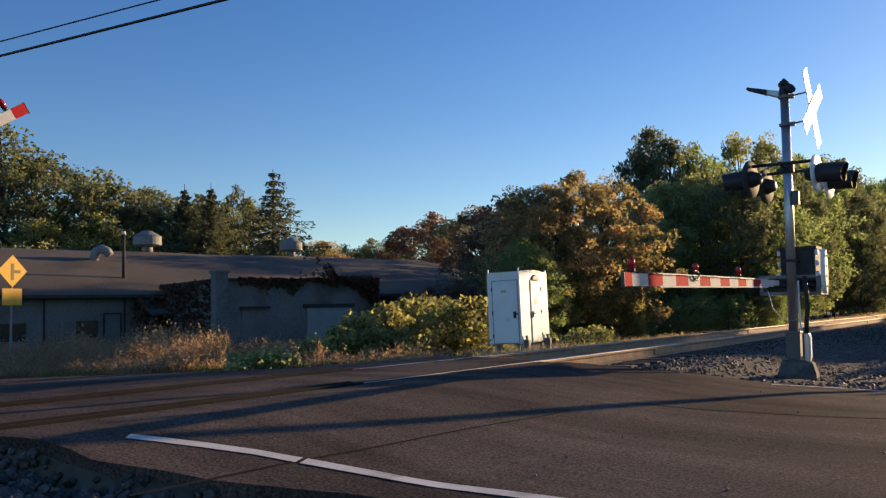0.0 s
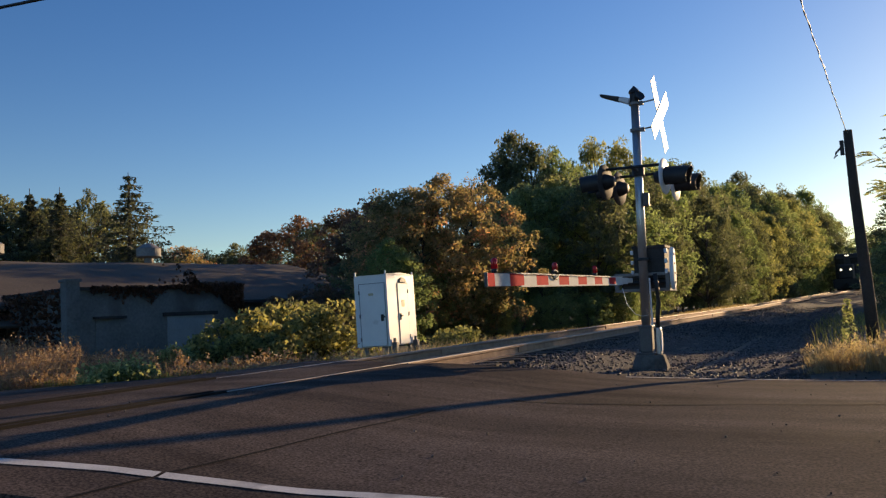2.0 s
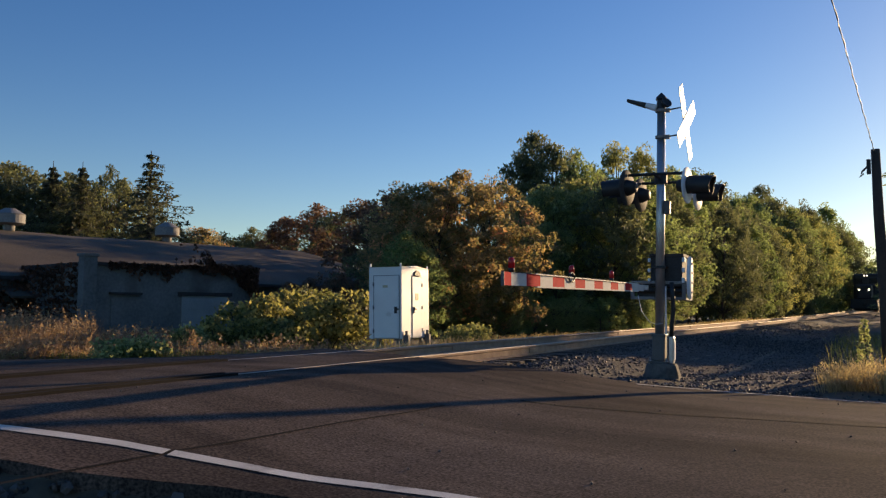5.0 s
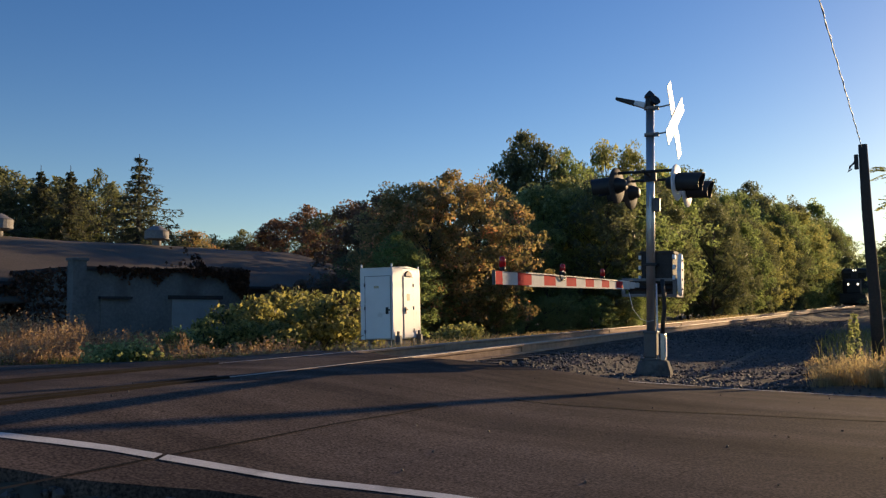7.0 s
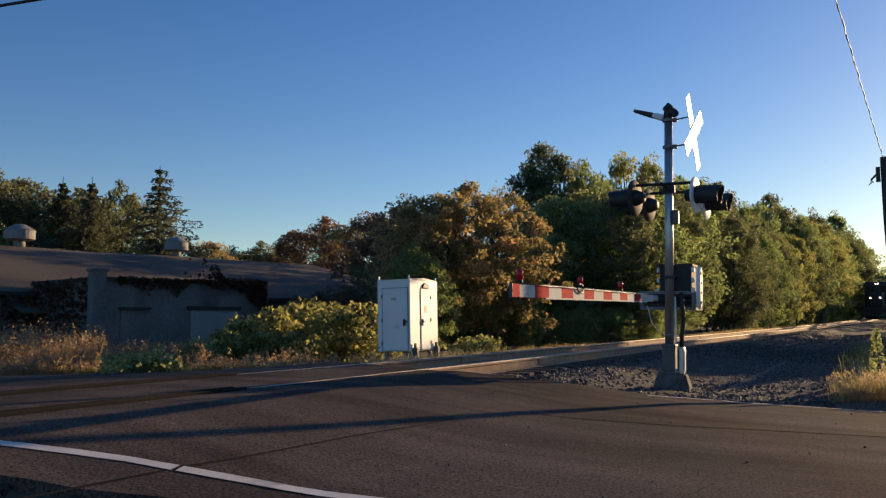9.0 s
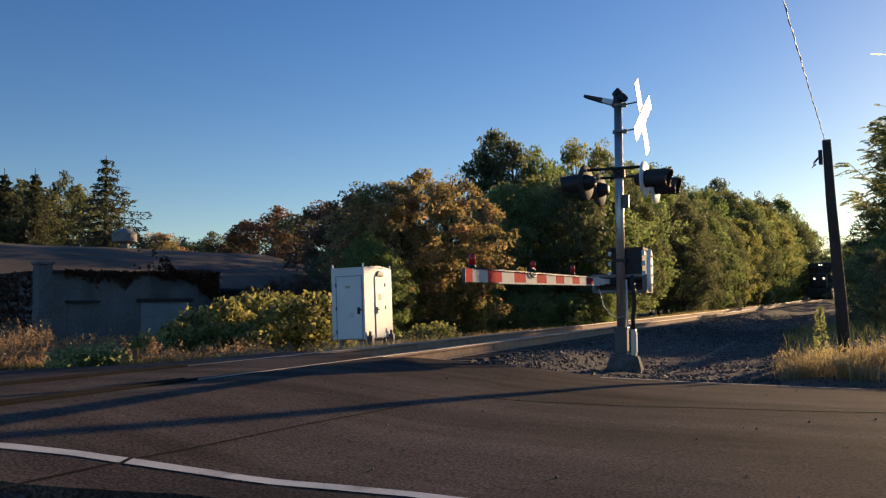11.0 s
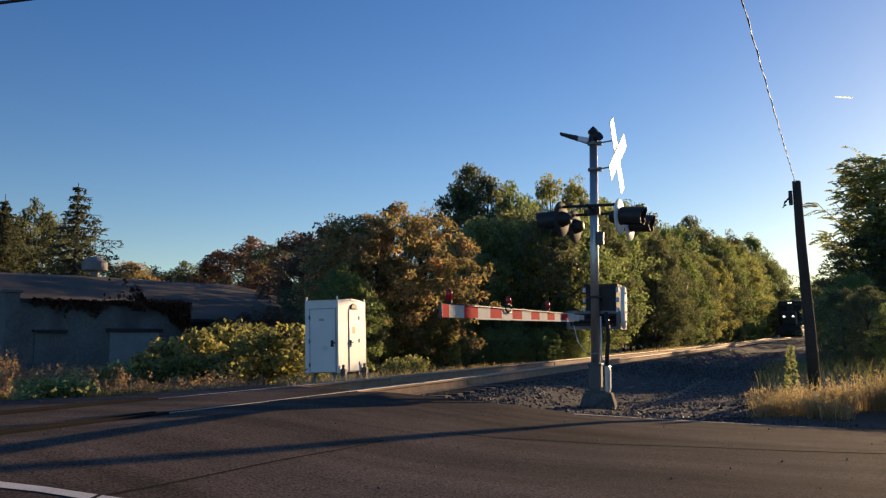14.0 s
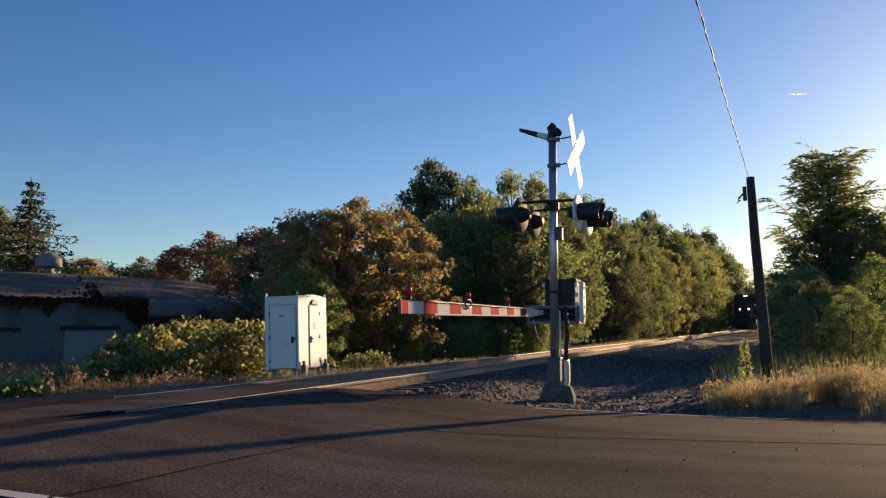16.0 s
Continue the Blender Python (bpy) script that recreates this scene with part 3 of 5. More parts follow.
tube(b, [(-0.30, -0.10, 1.22), (-0.24, -0.11, 0.98), (-0.13, -0.11, 0.84), (-0.03, -0.09, 0.80), (0.06, -0.07, 0.82)], 0.0045, 6)
part("cable", b, SIGNWHITE, sig, smooth=True)
# gate mechanism
b = bmesh.new()
box(b, -0.16, 0.30, 0.09, 0.50, 1.36, 1.83, 0.015)
box(b, -0.18, 0.32, 0.075, 0.515, 1.80, 1.845, 0.008)
mech = part("mechanism_box", b, DARKBOX, sig, "grey steel gate mechanism housing")
for zz in (1.42, 1.57, 1.72):
    b = bmesh.new()
    box(b, 0.30, 0.34, 0.06, 0.14, zz, zz + 0.07, 0.006)
    part("hinge", b, SIGNWHITE, mech)
    b = bmesh.new()
    box(b, -0.20, -0.16, 0.07, 0.13, zz, zz + 0.06, 0.006)
    part("latch", b, SIGNWHITE, mech)
b = bmesh.new()
box(b, -0.10, 0.10, -0.08, 0.10, 1.62, 1.66, 0.004)
part("clamp", b, BLACK, mech)
# pivot frame that carries the arm and the counterweight
fr = bmesh.new()
for zz in (1.185, 1.42):
    box(fr, -0.45, 0.36, 0.07, 0.12, zz - 0.022, zz + 0.022, 0.005)
    box(fr, -0.45, -0.40, 0.10, 0.62, zz - 0.022, zz + 0.022, 0.005)
    box(fr, 0.30, 0.36, 0.10, 0.62, zz - 0.022, zz + 0.022, 0.005)
for xx in (-0.425, 0.33):
    box(fr, xx - 0.028, xx + 0.028, 0.07, 0.12, 1.185, 1.42, 0.005)
frame_part = part("pivot_frame", fr, GALV, sig, "grey steel frame that carries the arm")
b = bmesh.new()
box(b, -0.38, 0.30, 0.20, 0.25, 1.205, 1.40, 0.006)
part("drive_plate", b, BLACK, frame_part)
b = bmesh.new()
rod(b, (-0.44, 0.16, 1.30), (0.36, 0.16, 1.30), 0.035, n=16)
part("pivot_shaft", b, BLACK, frame_part)
b = bmesh.new()
lathe(b, ((0.02, -0.035), (0.30, -0.03), (0.32, 0.0), (0.30, 0.03), (0.02, 0.035)), 28)
for v in b.verts:
    v.co = Vector((0.405 + v.co.z, 0.13 + v.co.y * 0.36, 1.49 + v.co.x))
cw = part("counterweight", b, WHITE, sig, "white counterweight plate with dark bolts")
for i, zz in enumerate((1.28, 1.42, 1.56, 1.70)):
    b = bmesh.new()
    rod(b, (0.43, 0.10, zz), (0.447, 0.10, zz), 0.017, n=8)
    part("bolt", b, BLACK, cw)
arm = new("gate_arm")
arm.parent = sig
arm.matrix_basis = (sig.matrix_basis.inverted() @ pose(-2.86, 12.22, 1.448, 0.7, 0, 1.0))
tagged(arm, "red and white striped gate arm, lowered")
gate_arm(arm, 14, 1)
for k in (12.9, 8.25, 3.8):
    warning_lamp(arm, 0, -k * STRIPE, 0.062)
b = bmesh.new()
tube(b, [(0.03, -8.5 * STRIPE + 0.24 * math.sin(i * 0.9) * 0.5, 0.06 + 0.05 * math.cos(i * 0.9)) for i in range(12)], 0.011, 6)
part("cable_loop", b, RUBBER, arm, "coiled black lamp cable", True)
b = bmesh.new()
tube(b, [(0.03, -12.9 * STRIPE + i * 0.35, 0.060 - 0.0009 * i + 0.004 * math.sin(i * 2.1)) for i in range(14)], 0.004, 5)
part("lamp_cable", b, RUBBER, arm, smooth=True)
b = bmesh.new()
box(b, -0.011, 0.011, 0.0, 0.40, -0.048, 0.048)
box(b, -0.022, 0.022, 0.40, 0.72, -0.03, 0.045, 0.008)
part("arm_root", b, ARMWHITE, arm)
# flashers on their cross pipe
ZF = 2.94
b = bmesh.new()
rod(b, (0, -0.48, ZF + 0.02), (0, 0.48, ZF + 0.02), 0.026, n=14)
for yy in (-0.43, 0.43):
    rod(b, (-0.38, yy, ZF + 0.02), (0.42, yy, ZF + 0.02), 0.022, n=12)
part("cross_pipe", b, BLACK, sig, "dark pipe that carries the lamps", True)
b = bmesh.new()
rod(b, (0, 0, ZF - 0.06), (0, 0, ZF + 0.09), 0.092, n=20)
part("collar", b, BLACK, sig)
for yy in (-0.43, 0.43):
    flasher(sig, 0.46, yy, ZF - 0.16, -6)
    flasher(sig, -0.40, yy, ZF - 0.16, 169)
b = bmesh.new()
box(b, 0.06, 0.15, -0.09, 0.0, 2.42, 2.62, 0.008)
part("relay_box", b, GREYBOX, sig)
# crossbuck
buck = new("crossbuck")
buck.parent = sig
buck.matrix_basis = pose(0.36, -0.02, 3.76, 0, 0, -4)
tagged(buck, "white diagonal cross sign with dark lettering")
for i, s in enumerate((-58, 37)):   # the cross has slipped round on its bracket
    b = bmesh.new()
    box(b, -0.004 + 0.012 * i, 0.004 + 0.012 * i, -0.575, 0.575, -0.114, 0.114, 0.002, pose(0, 0, 0, s, 0, 0))
    blade = part("blade", b, SIGNWHITE, buck)
    for j in range(8):
        if abs(-0.5 + j * 0.142) < 0.12:
            continue
        b = bmesh.new()
        y0 = -0.5 + j * 0.142
        box(b, 0.0045 + 0.012 * i, 0.0065 + 0.012 * i, y0 - 0.035, y0 + 0.035, -0.055, 0.055, 0, pose(0, 0, 0, s, 0, 0))
        part("lettering", b, SIGNMARK, blade)
for zz in (3.58, 3.98):
    b = bmesh.new()
    rod(b, (0.05, 0, zz), (0.35, -0.02, zz + 0.03), 0.012, n=8)
    rod(b, (0, 0, zz - 0.02), (0, 0, zz + 0.02), 0.086, n=18)
    box(b, 0.07, 0.13, -0.03, 0.03, zz - 0.03, zz + 0.03, 0.006)
    part("sign_bracket", b, GALV, sig)
# bell and floodlight at the top
b = bmesh.new()
lathe(b, ((0.068, 3.98), (0.072, 4.04), (0.065, 4.13), (0.085, 4.15), (0.078, 4.18), (0.012, 4.25)), 14)
part("mast_cap", b, BLACK, sig)
b = bmesh.new()
lathe(b, ((0.02, -0.03), (0.07, -0.02), (0.085, 0.03), (0.078, 0.03), (0.02, 0.0)), 24, pose(0.075, -0.04, 4.08, 60, 0, 50))
part("bell", b, BLACK, sig, "dark metal bell", True)
b = bmesh.new()
box(b, -0.17, 0.0, -0.06, 0.06, -0.045, 0.045, 0.015)
for v in b.verts:
    if v.co.x < -0.1:
        v.co.z *= 0.8
bmesh.ops.transform(b, matrix=pose(-0.06, -0.02, 4.02, 0, 19, 0), verts=b.verts)
lamp = part("floodlight", b, SIGNWHITE, sig, "small floodlight on a short arm")
b = bmesh.new()
box(b, -0.47, -0.165, -0.055, 0.055, -0.04, 0.035, 0.012)
for v in b.verts:
    if v.co.x < -0.3:
        v.co.z = v.co.z * 0.55
bmesh.ops.transform(b, matrix=pose(-0.06, -0.02, 4.02, 0, 19, 0), verts=b.verts)
part("lamp_shade", b, BLACK, lamp)

# ---- the second gate, on the near side of the road ----
gate = thing("crossing_gate", pose(-9.0, 1.75, 0.30), "crossing gate with its striped arm half raised", "crossing gate")
b = bmesh.new()
lathe(b, ((0.36, -0.3), (0.34, 0.18), (0.0, 0.20)), 8, pose(0, 0, 0, 0, 0, 22.5))
part("foundation", b, CONCRETE, gate)
b = bmesh.new()
rod(b, (0, 0, 0.15), (0, 0, 2.0), 0.075, n=20)
part("post", b, ALU, gate, smooth=True)
b = bmesh.new()
box(b, -0.22, 0.22, -0.45, -0.08, 0.95, 1.45, 0.015)
part("mechanism_box", b, GREYBOX, gate)
arm2 = new("gate_arm")
arm2.parent = gate
arm2.matrix_basis = pose(0.20, 0.22, 1.30) @ pose(0, 0, 0, 34, 0, 0) @ pose(0, 0, 0, 0, 0, 180)
tagged(arm2, "red and white striped gate arm, half raised")
gate_arm(arm2, 9, 0)
warning_lamp(arm2, 0, -7.9 * STRIPE, 0.062)

# ---- equipment cabinet beside the track ----
CX, CY, CZ = -10.17, 18.13, 0.24
CW, CD, CH = 0.86, 1.72, 1.90
cab = thing("equipment_cabinet", pose(CX, CY, CZ, 0, -0.9, 5), "white steel railway equipment cabinet on short legs", "cabinet")
b = bmesh.new()
box(b, -CW / 2, CW / 2, -CD / 2, CD / 2, 0.17, CH, 0.012)
part("body", b, WHITE, cab, "white painted steel body")
b = bmesh.new()
vs = [b.verts.new(p) for p in ((-CW / 2 - 0.015, -CD / 2 - 0.02, CH + 0.002), (-CW / 2 - 0.015, CD / 2 + 0.02, CH + 0.002), (CW / 2 + 0.015, CD / 2 + 0.02, CH + 0.002), (CW / 2 + 0.015, -CD / 2 - 0.02, CH + 0.002),
                               (-CW / 2 - 0.015, 0, CH + 0.055), (CW / 2 + 0.015, 0, CH + 0.055))]
for f in ((0, 3, 5, 4), (1, 4, 5, 2), (0, 4, 1), (3, 2, 5), (0, 1, 2, 3)):
    b.faces.new([vs[i] for i in f])
part("roof", b, WHITE, cab)
for sx in (-1, 1):
    for sy in (-1, 1):
        b = bmesh.new()
        box(b, sx * (CW / 2 - 0.03) - 0.018, sx * (CW / 2 - 0.03) + 0.018, sy * (CD / 2 - 0.03) - 0.018, sy * (CD / 2 - 0.03) + 0.018, CH - 0.01, CH + 0.085, 0.006)
        part("lifting_lug", b, WHITE, cab)
        b = bmesh.new()
        box(b, sx * (CW / 2 - 0.16) - 0.035, sx * (CW / 2 - 0.16) + 0.035, sy * (CD / 2 - 0.16) - 0.035, sy * (CD / 2 - 0.16) + 0.035, -0.35, 0.18, 0.004)
        part("leg", b, GALV, cab)


def cab_door(m, handle_side, wide=1.0):
    m = m @ Matrix.Diagonal((wide, 1, 1, 1))
    b = bmesh.new()
    box(b, -0.325, 0.325, -0.012, 0.012, 0.20, 1.68, 0.006, m)
    d = part("door", b, WHITE, cab)
    b = bmesh.new()
    for args in ((-0.345, -0.330, 0.18, 1.70), (0.330, 0.345, 0.18, 1.70), (-0.345, 0.345, 1.685, 1.70), (-0.345, 0.345, 0.18, 0.195)):
        box(b, args[0], args[1], -0.004, 0.004, args[2], args[3], 0, m)
    part("door_gasket", b, SIGNMARK, d, "dark gap round the door")
    b = bmesh.new()
    box(b, handle_side * 0.25 - 0.035, handle_side * 0.25 + 0.035, -0.035, -0.010, 0.78, 0.94, 0.006, m)
    box(b, handle_side * 0.25 - 0.02, handle_side * 0.25 + 0.09, -0.055, -0.035, 0.86, 0.90, 0.006, m)
    part("handle", b, BLACK, d, "black lever handle")
    for zz in (0.32, 0.88, 1.44):
        b = bmesh.new()
        box(b, -handle_side * 0.335 - 0.018, -handle_side * 0.335 + 0.018, -0.03, -0.008, zz, zz + 0.09, 0.004, m)
        part("hinge", b, GREYBOX, d)
    return d


cab_door(pose(0.04, -CD / 2 - 0.012, 0), 1)
d2 = cab_door(pose(CW / 2 + 0.012, 0.05, 0, 0, 0, 90), -1, 0.9)
b = bmesh.new()
box(b, -0.09, 0.09, -0.016, -0.0125, 1.10, 1.27, 0, pose(CW / 2 + 0.012, 0.02, 0, 0, 0, 90))
part("notice", b, STICKER, d2, "faded notice sticker")
b = bmesh.new()
box(b, -0.09, 0.04, -0.016, -0.0125, 1.40, 1.46, 0, pose(0.04, -CD / 2 - 0.012, 0))
part("notice", b, STICKER, cab, "faded notice sticker")
b = bmesh.new()
lathe(b, ((0.20, 0.0), (0.21, 0.012), (0.19, 0.045), (0.03, 0.05)), 20, pose(CW / 2, 0.05, 1.71, 0, 90, 0))
for v in list(b.verts):
    v.co.z = 1.71 + (v.co.z - 1.71) * (0.62 if v.co.z > 1.71 else 0.06)
part("vent_hood", b, BLACK, cab, "dark half-round vent hood")
for px in (-0.70, 0.60):
    b = bmesh.new()
    box(b, CW / 2 + 0.01, CW / 2 + 0.13, px - 0.07, px + 0.07, -0.3, 0.26, 0.01)
    box(b, CW / 2 + 0.03, CW / 2 + 0.09, px - 0.03, px + 0.03, 0.24, 0.36, 0.008)
    part("cable_riser", b, GREYBOX, cab, "grey cable riser box")

# ---- T-junction warning sign ----
sgn = thing("warning_sign", pose(-26.5, 14.1, 0.0, 0, 0, 98) @ Matrix.Scale(1.12, 4), "yellow diamond junction warning sign on a steel post", "road sign")
b = bmesh.new()
box(b, -0.03, 0.03, -0.02, 0.02, -0.3, 3.05, 0.004)
part("post", b, GALV, sgn)
b = bmesh.new()
box(b, -0.33, 0.33, -0.030, -0.024, -0.33, 0.33, 0.002, pose(0, 0, 2.64, 0, 45, 0))
plate = part("diamond_plate", b, YELLOW, sgn)
b = bmesh.new()
box(b, -0.045, 0.045, -0.036, -0.031, 2.38, 2.86)
box(b, 0.05, 0.25, -0.036, -0.031, 2.58, 2.67)
part("symbol", b, SIGNGREY, plate, "dark T-junction symbol")
b = bmesh.new()
box(b, -0.31, 0.31, -0.030, -0.024, 1.66, 2.14, 0.002)
part("lower_plate", b, YELLOW, sgn, "plain yellow plate below the diamond")

# ---- stub pole and wires ----
PX, PY = 0.43, 16.5
pole = thing("utility_pole", pose(PX, PY, 0.03), "short dark wooden stub pole with a cable clamp", "utility pole")
b = bmesh.new()
tube(b, [(0.10, 0, -0.4), (0.06, 0, 1.2), (0.0, 0, 2.8), (-0.02, 0, 3.97)], lambda k: 0.110 - 0.036 * k, 16)
part("shaft", b, POLEWOOD, pole, smooth=True)
b = bmesh.new()
box(b, -0.17, -0.10, -0.09, -0.04, 3.52, 3.79, 0.01)
tube(b, [(-0.15, -0.05, 3.67), (-0.24, -0.1, 3.57), (-0.28, -0.12, 3.47), (-0.22, -0.1, 3.53)], 0.018, 6)
part("clamp", b, BLACK, pole, "dark cable clamp with loose ends")


def cable(name, a, b_, sag, r, mat, label, n=40, twist=False):
    a, b_ = Vector(a), Vector(b_)
    pts = [a.lerp(b_, i / n) - Vector((0, 0, sag * 4 * (i / n) * (1 - i / n))) for i in range(n + 1)]
    bmw = bmesh.new()
    tube(bmw, pts, r, 6)
    ob = part(name, bmw, mat, None, label, True)
    tagged(ob, label, "cable")
    if twist:
        d = (b_ - a).normalized()
        q = d.to_track_quat("Z", "Y")
        bmw = bmesh.new()
        m = n * 14
        tp = []
        for i in range(m + 1):
            k = i / m
            c = a.lerp(b_, k) - Vector((0, 0, sag * 4 * k * (1 - k)))
            w = k * (b_ - a).length * 7.0
            tp.append(c + q @ Vector((0.008 * math.cos(w), 0.008 * math.sin(w), 0)))
        tube(bmw, tp, 0.0042, 5)
        part("strand", bmw, STRAND, ob, "pale bare strand wound round the cable", True)
    return ob


cable("service_cable", (PX - 0.03, PY, 3.93), (-1.25, -8.0, 5.1), 0.12, 0.005, WIRE, "twisted service cable strung from the stub pole", twist=True)
cable("power_line", (-60.0, 4.75, 7.9), (30.0, 16.2, 7.3), 0.1, 0.030, WIRE, "thick black overhead line along the road")
cable("power_line", (-60.0, 4.75, 8.25), (30.0, 16.2, 7.65), 0.1, 0.016, WIRE, "thin dark overhead line along the road")

# ---- old workshop building with a low annex ----
BO = pose(-34.8, 23.5, -0.45, 0, 0, -15)
EAVE, RIDGE, HALF = 3.05, 5.8, 8.0
Y0, Y1 = -30.0, 37.0
bld = thing("workshop_building", BO, "long low grey workshop with a sagging felt roof", "building")


def slab(bm, corners, t):
    """A thick sheet from four corners."""
    c = [Vector(p) for p in corners]
    n = (c[1] - c[0]).cross(c[3] - c[0]).normalized() * t
    a = [bm.verts.new(p) for p in c]
    d = [bm.verts.new(p - n) for p in c]
    bm.faces.new(a)
    bm.faces.new(d[::-1])
    for i in range(4):
        j = (i + 1) % 4
        bm.faces.new((a[i], d[i], d[j], a[j]))


b = bmesh.new()
box(b, -2 * HALF, 0, Y0, Y1 - 4, 0, EAVE)
part("wall", b, WALLPAINT, bld, "flaking grey painted block wall")
# roof: two slopes and a hipped far end, with a sagging surface
verts, faces = [], []
ny, nx = 70, 24
for j in range(ny + 1):
    yy = Y0 + (Y1 - Y0) * j / ny
    for i in range(nx + 1):
        xx = 0.5 - (2 * HALF + 1.0) * i / nx
        k = 1 - abs(xx + HALF) / (HALF + 0.5)
        hip = min(1.0, (Y1 - yy) / 15.0)
        rise = math.sin(min(1.0, max(0, k)) * 1.45) / math.sin(1.45) * 0.55 + 0.45 * k
        z = EAVE - 0.1 + (RIDGE - EAVE + 0.1) * min(rise, 0.15 + 1.1 * hip) * min(1, 0.2 + hip)
        verts.append((xx, yy, z + 0.10 * noise.noise(Vector((xx * 0.25, yy * 0.18, 2)))))
for j in range(ny):
    for i in range(nx):
        a = j * (nx + 1) + i
        faces.append((a, a + 1, a + nx + 2, a + nx + 1))
roof = quads("roof", verts, faces, ROOFING, bld, True)
tagged(roof, "faded dark felt roof, sagging and patched")
b = bmesh.new()
box(b, 0.44, 0.56, Y0, Y1 - 1, EAVE - 0.20, EAVE - 0.04)
part("fascia", b, DARKTRIM, bld, "dark rotten fascia board")
for yy in (-3.2, 0.35, -9.0):
    b = bmesh.new()
    rod(b, (0.06, yy, 0), (0.06, yy, EAVE - 0.1), 0.05, n=10)
    part("downpipe", b, DARKTRIM, bld)


def opening(y0, y1, z0, z1, x, door):
    b = bmesh.new()
    box(b, x - 0.02, x + 0.05, y0 - 0.08, y0, z0, z1 + 0.08)
    box(b, x - 0.02, x + 0.05, y1, y1 + 0.08, z0, z1 + 0.08)
    box(b, x - 0.02, x + 0.05, y0, y1, z1, z1 + 0.08)
    w = part("door" if door else "window", b, DARKTRIM, bld, "closed grey door in a dark frame" if door else "dark window with a weathered frame")
    b = bmesh.new()
    box(b, x - 0.015, x + 0.015, y0, y1, z0, z1)
    part("door_leaf" if door else "pane", b, WALLPAINT if door else GLASS, w)


opening(-1.75, -0.95, 1.05, 1.75, 0.0, False)
opening(-4.9, -4.0, 1.0, 1.7, 0.0, False)
opening(-0.55, 0.15, 0.0, 2.1, 0.0, True)
opening(-8.0, -6.9, 1.0, 1.8, 0.0, False)
# small lean-to roof
b = bmesh.new()
slab(b, ((0.05, 1.1, 2.55), (1.6, 1.1, 2.1), (1.6, 2.15, 2.1), (0.05, 2.15, 2.55)), 0.1)
part("lean_to_roof", b, ROOFING, bld)
# annex
AX, AY0, AY1, AH = 6.3, 2.2, 10.4, 3.35
b = bmesh.new()
box(b, 0.02, AX, AY0, AY1, 0, AH)
part("annex_wall", b, WALLPAINT, bld, "stained grey annex wall")
b = bmesh.new()
box(b, -0.1, AX + 0.12, AY0 - 0.1, AY1 + 0.1, AH, AH + 0.14)
part("annex_coping", b, DARKTRIM, bld)
b = bmesh.new()
box(b, AX - 0.3, AX + 0.2, AY0 - 0.28, AY0 + 0.28, 0, AH + 0.35)
box(b, AX - 0.36, AX + 0.26, AY0 - 0.34, AY0 + 0.34, AH + 0.35, AH + 0.47)
part("chimney", b, WALLPAINT, bld, "square grey chimney stack")
b = bmesh.new()
box(b, AX + 0.005, AX + 0.04, 6.5, 8.9, 0, 2.15)
g = part("garage_door", b, DOORPAINT, bld, "pale closed garage door")
for k in range(4):
    b = bmesh.new()
    box(b, AX + 0.04, AX + 0.06, 6.5, 8.9, 0.5 * k + 0.02, 0.5 * k + 0.48, 0.008)
    part("panel", b, DOORPAINT, g)
b = bmesh.new()
box(b, AX, AX + 0.10, 6.3, 9.1, 2.15, 2.32)
part("lintel", b, DARKTRIM, bld)
b = bmesh.new()
box(b, AX, AX + 0.06, 3.2, 4.3, 0.2, 2.15)
part("boarded_opening", b, WALLPAINT, bld)
b = bmesh.new()
box(b, AX, AX + 0.22, 3.1, 4.5, 2.15, 2.25)
part("ledge", b, DARKTRIM, bld)


def roof_z(x):
    k = 1 - abs(x + HALF) / (HALF + 0.5)
    return EAVE - 0.1 + (RIDGE - EAVE + 0.1) * (math.sin(k * 1.45) / math.sin(1.45) * 0.55 + 0.45 * k)


def roof_vent(x, y, r):
    z = roof_z(x) - 0.22
    b = bmesh.new()
    rod(b, (x, y, z), (x, y, z + 0.75), r * 0.38, n=18)
    v = part("roof_vent", b, GALV, bld, "galvanised round roof ventilator", True)
    b = bmesh.new()
    lathe(b, ((r * 0.75, 0.0), (r, 0.06), (r * 1.0, 0.52), (r * 1.02, 0.56), (r * 0.35, 0.88), (0.02, 0.92)), 24, pose(x, y, z + 0.55))
    part("cowl", b, GALV, v, smooth=False)


roof_vent(-8.0, 4.5, 0.80)
roof_vent(-8.0, 14.0, 0.74)
b = bmesh.new()
rod(b, (-1.8, 0.95, roof_z(-1.8) - 0.2), (-1.8, 0.95, 6.1), 0.08, n=12)
flue = part("flue_pipe", b, DARKTRIM, bld, "tall rusty flue pipe", True)
b = bmesh.new()
rod(b, (-1.8, 0.95, 6.08), (-1.8, 0.95, 6.24), 0.095, n=12)
part("cap", b, SIGNWHITE, flue, "pale metal cap", True)
b = bmesh.new()
tube(b, [(-5.0, 0.55, roof_z(-5) - 0.3), (-5.0, 0.55, roof_z(-5) + 0.15), (-4.95, 0.62, roof_z(-5) + 0.42), (-4.8, 0.85, roof_z(-5) + 0.55), (-4.65, 1.1, roof_z(-5) + 0.42), (-4.6, 1.2, roof_z(-5) + 0.2)], 0.24, 12)
part("elbow_vent", b, GALV, bld, "curved galvanised vent pipe", True)
# small shed roof behind the far end
shed = thing("shed", pose(-43.8, 66.9, -0.3, 0, 0, -15) @ Matrix.Scale(1.6, 4), "low dark shed behind the workshop", "shed")
b = bmesh.new()
box(b, -3, 3, -3.5, 3.5, 0, 2.6)
part("wall", b, WALLPAINT, shed)
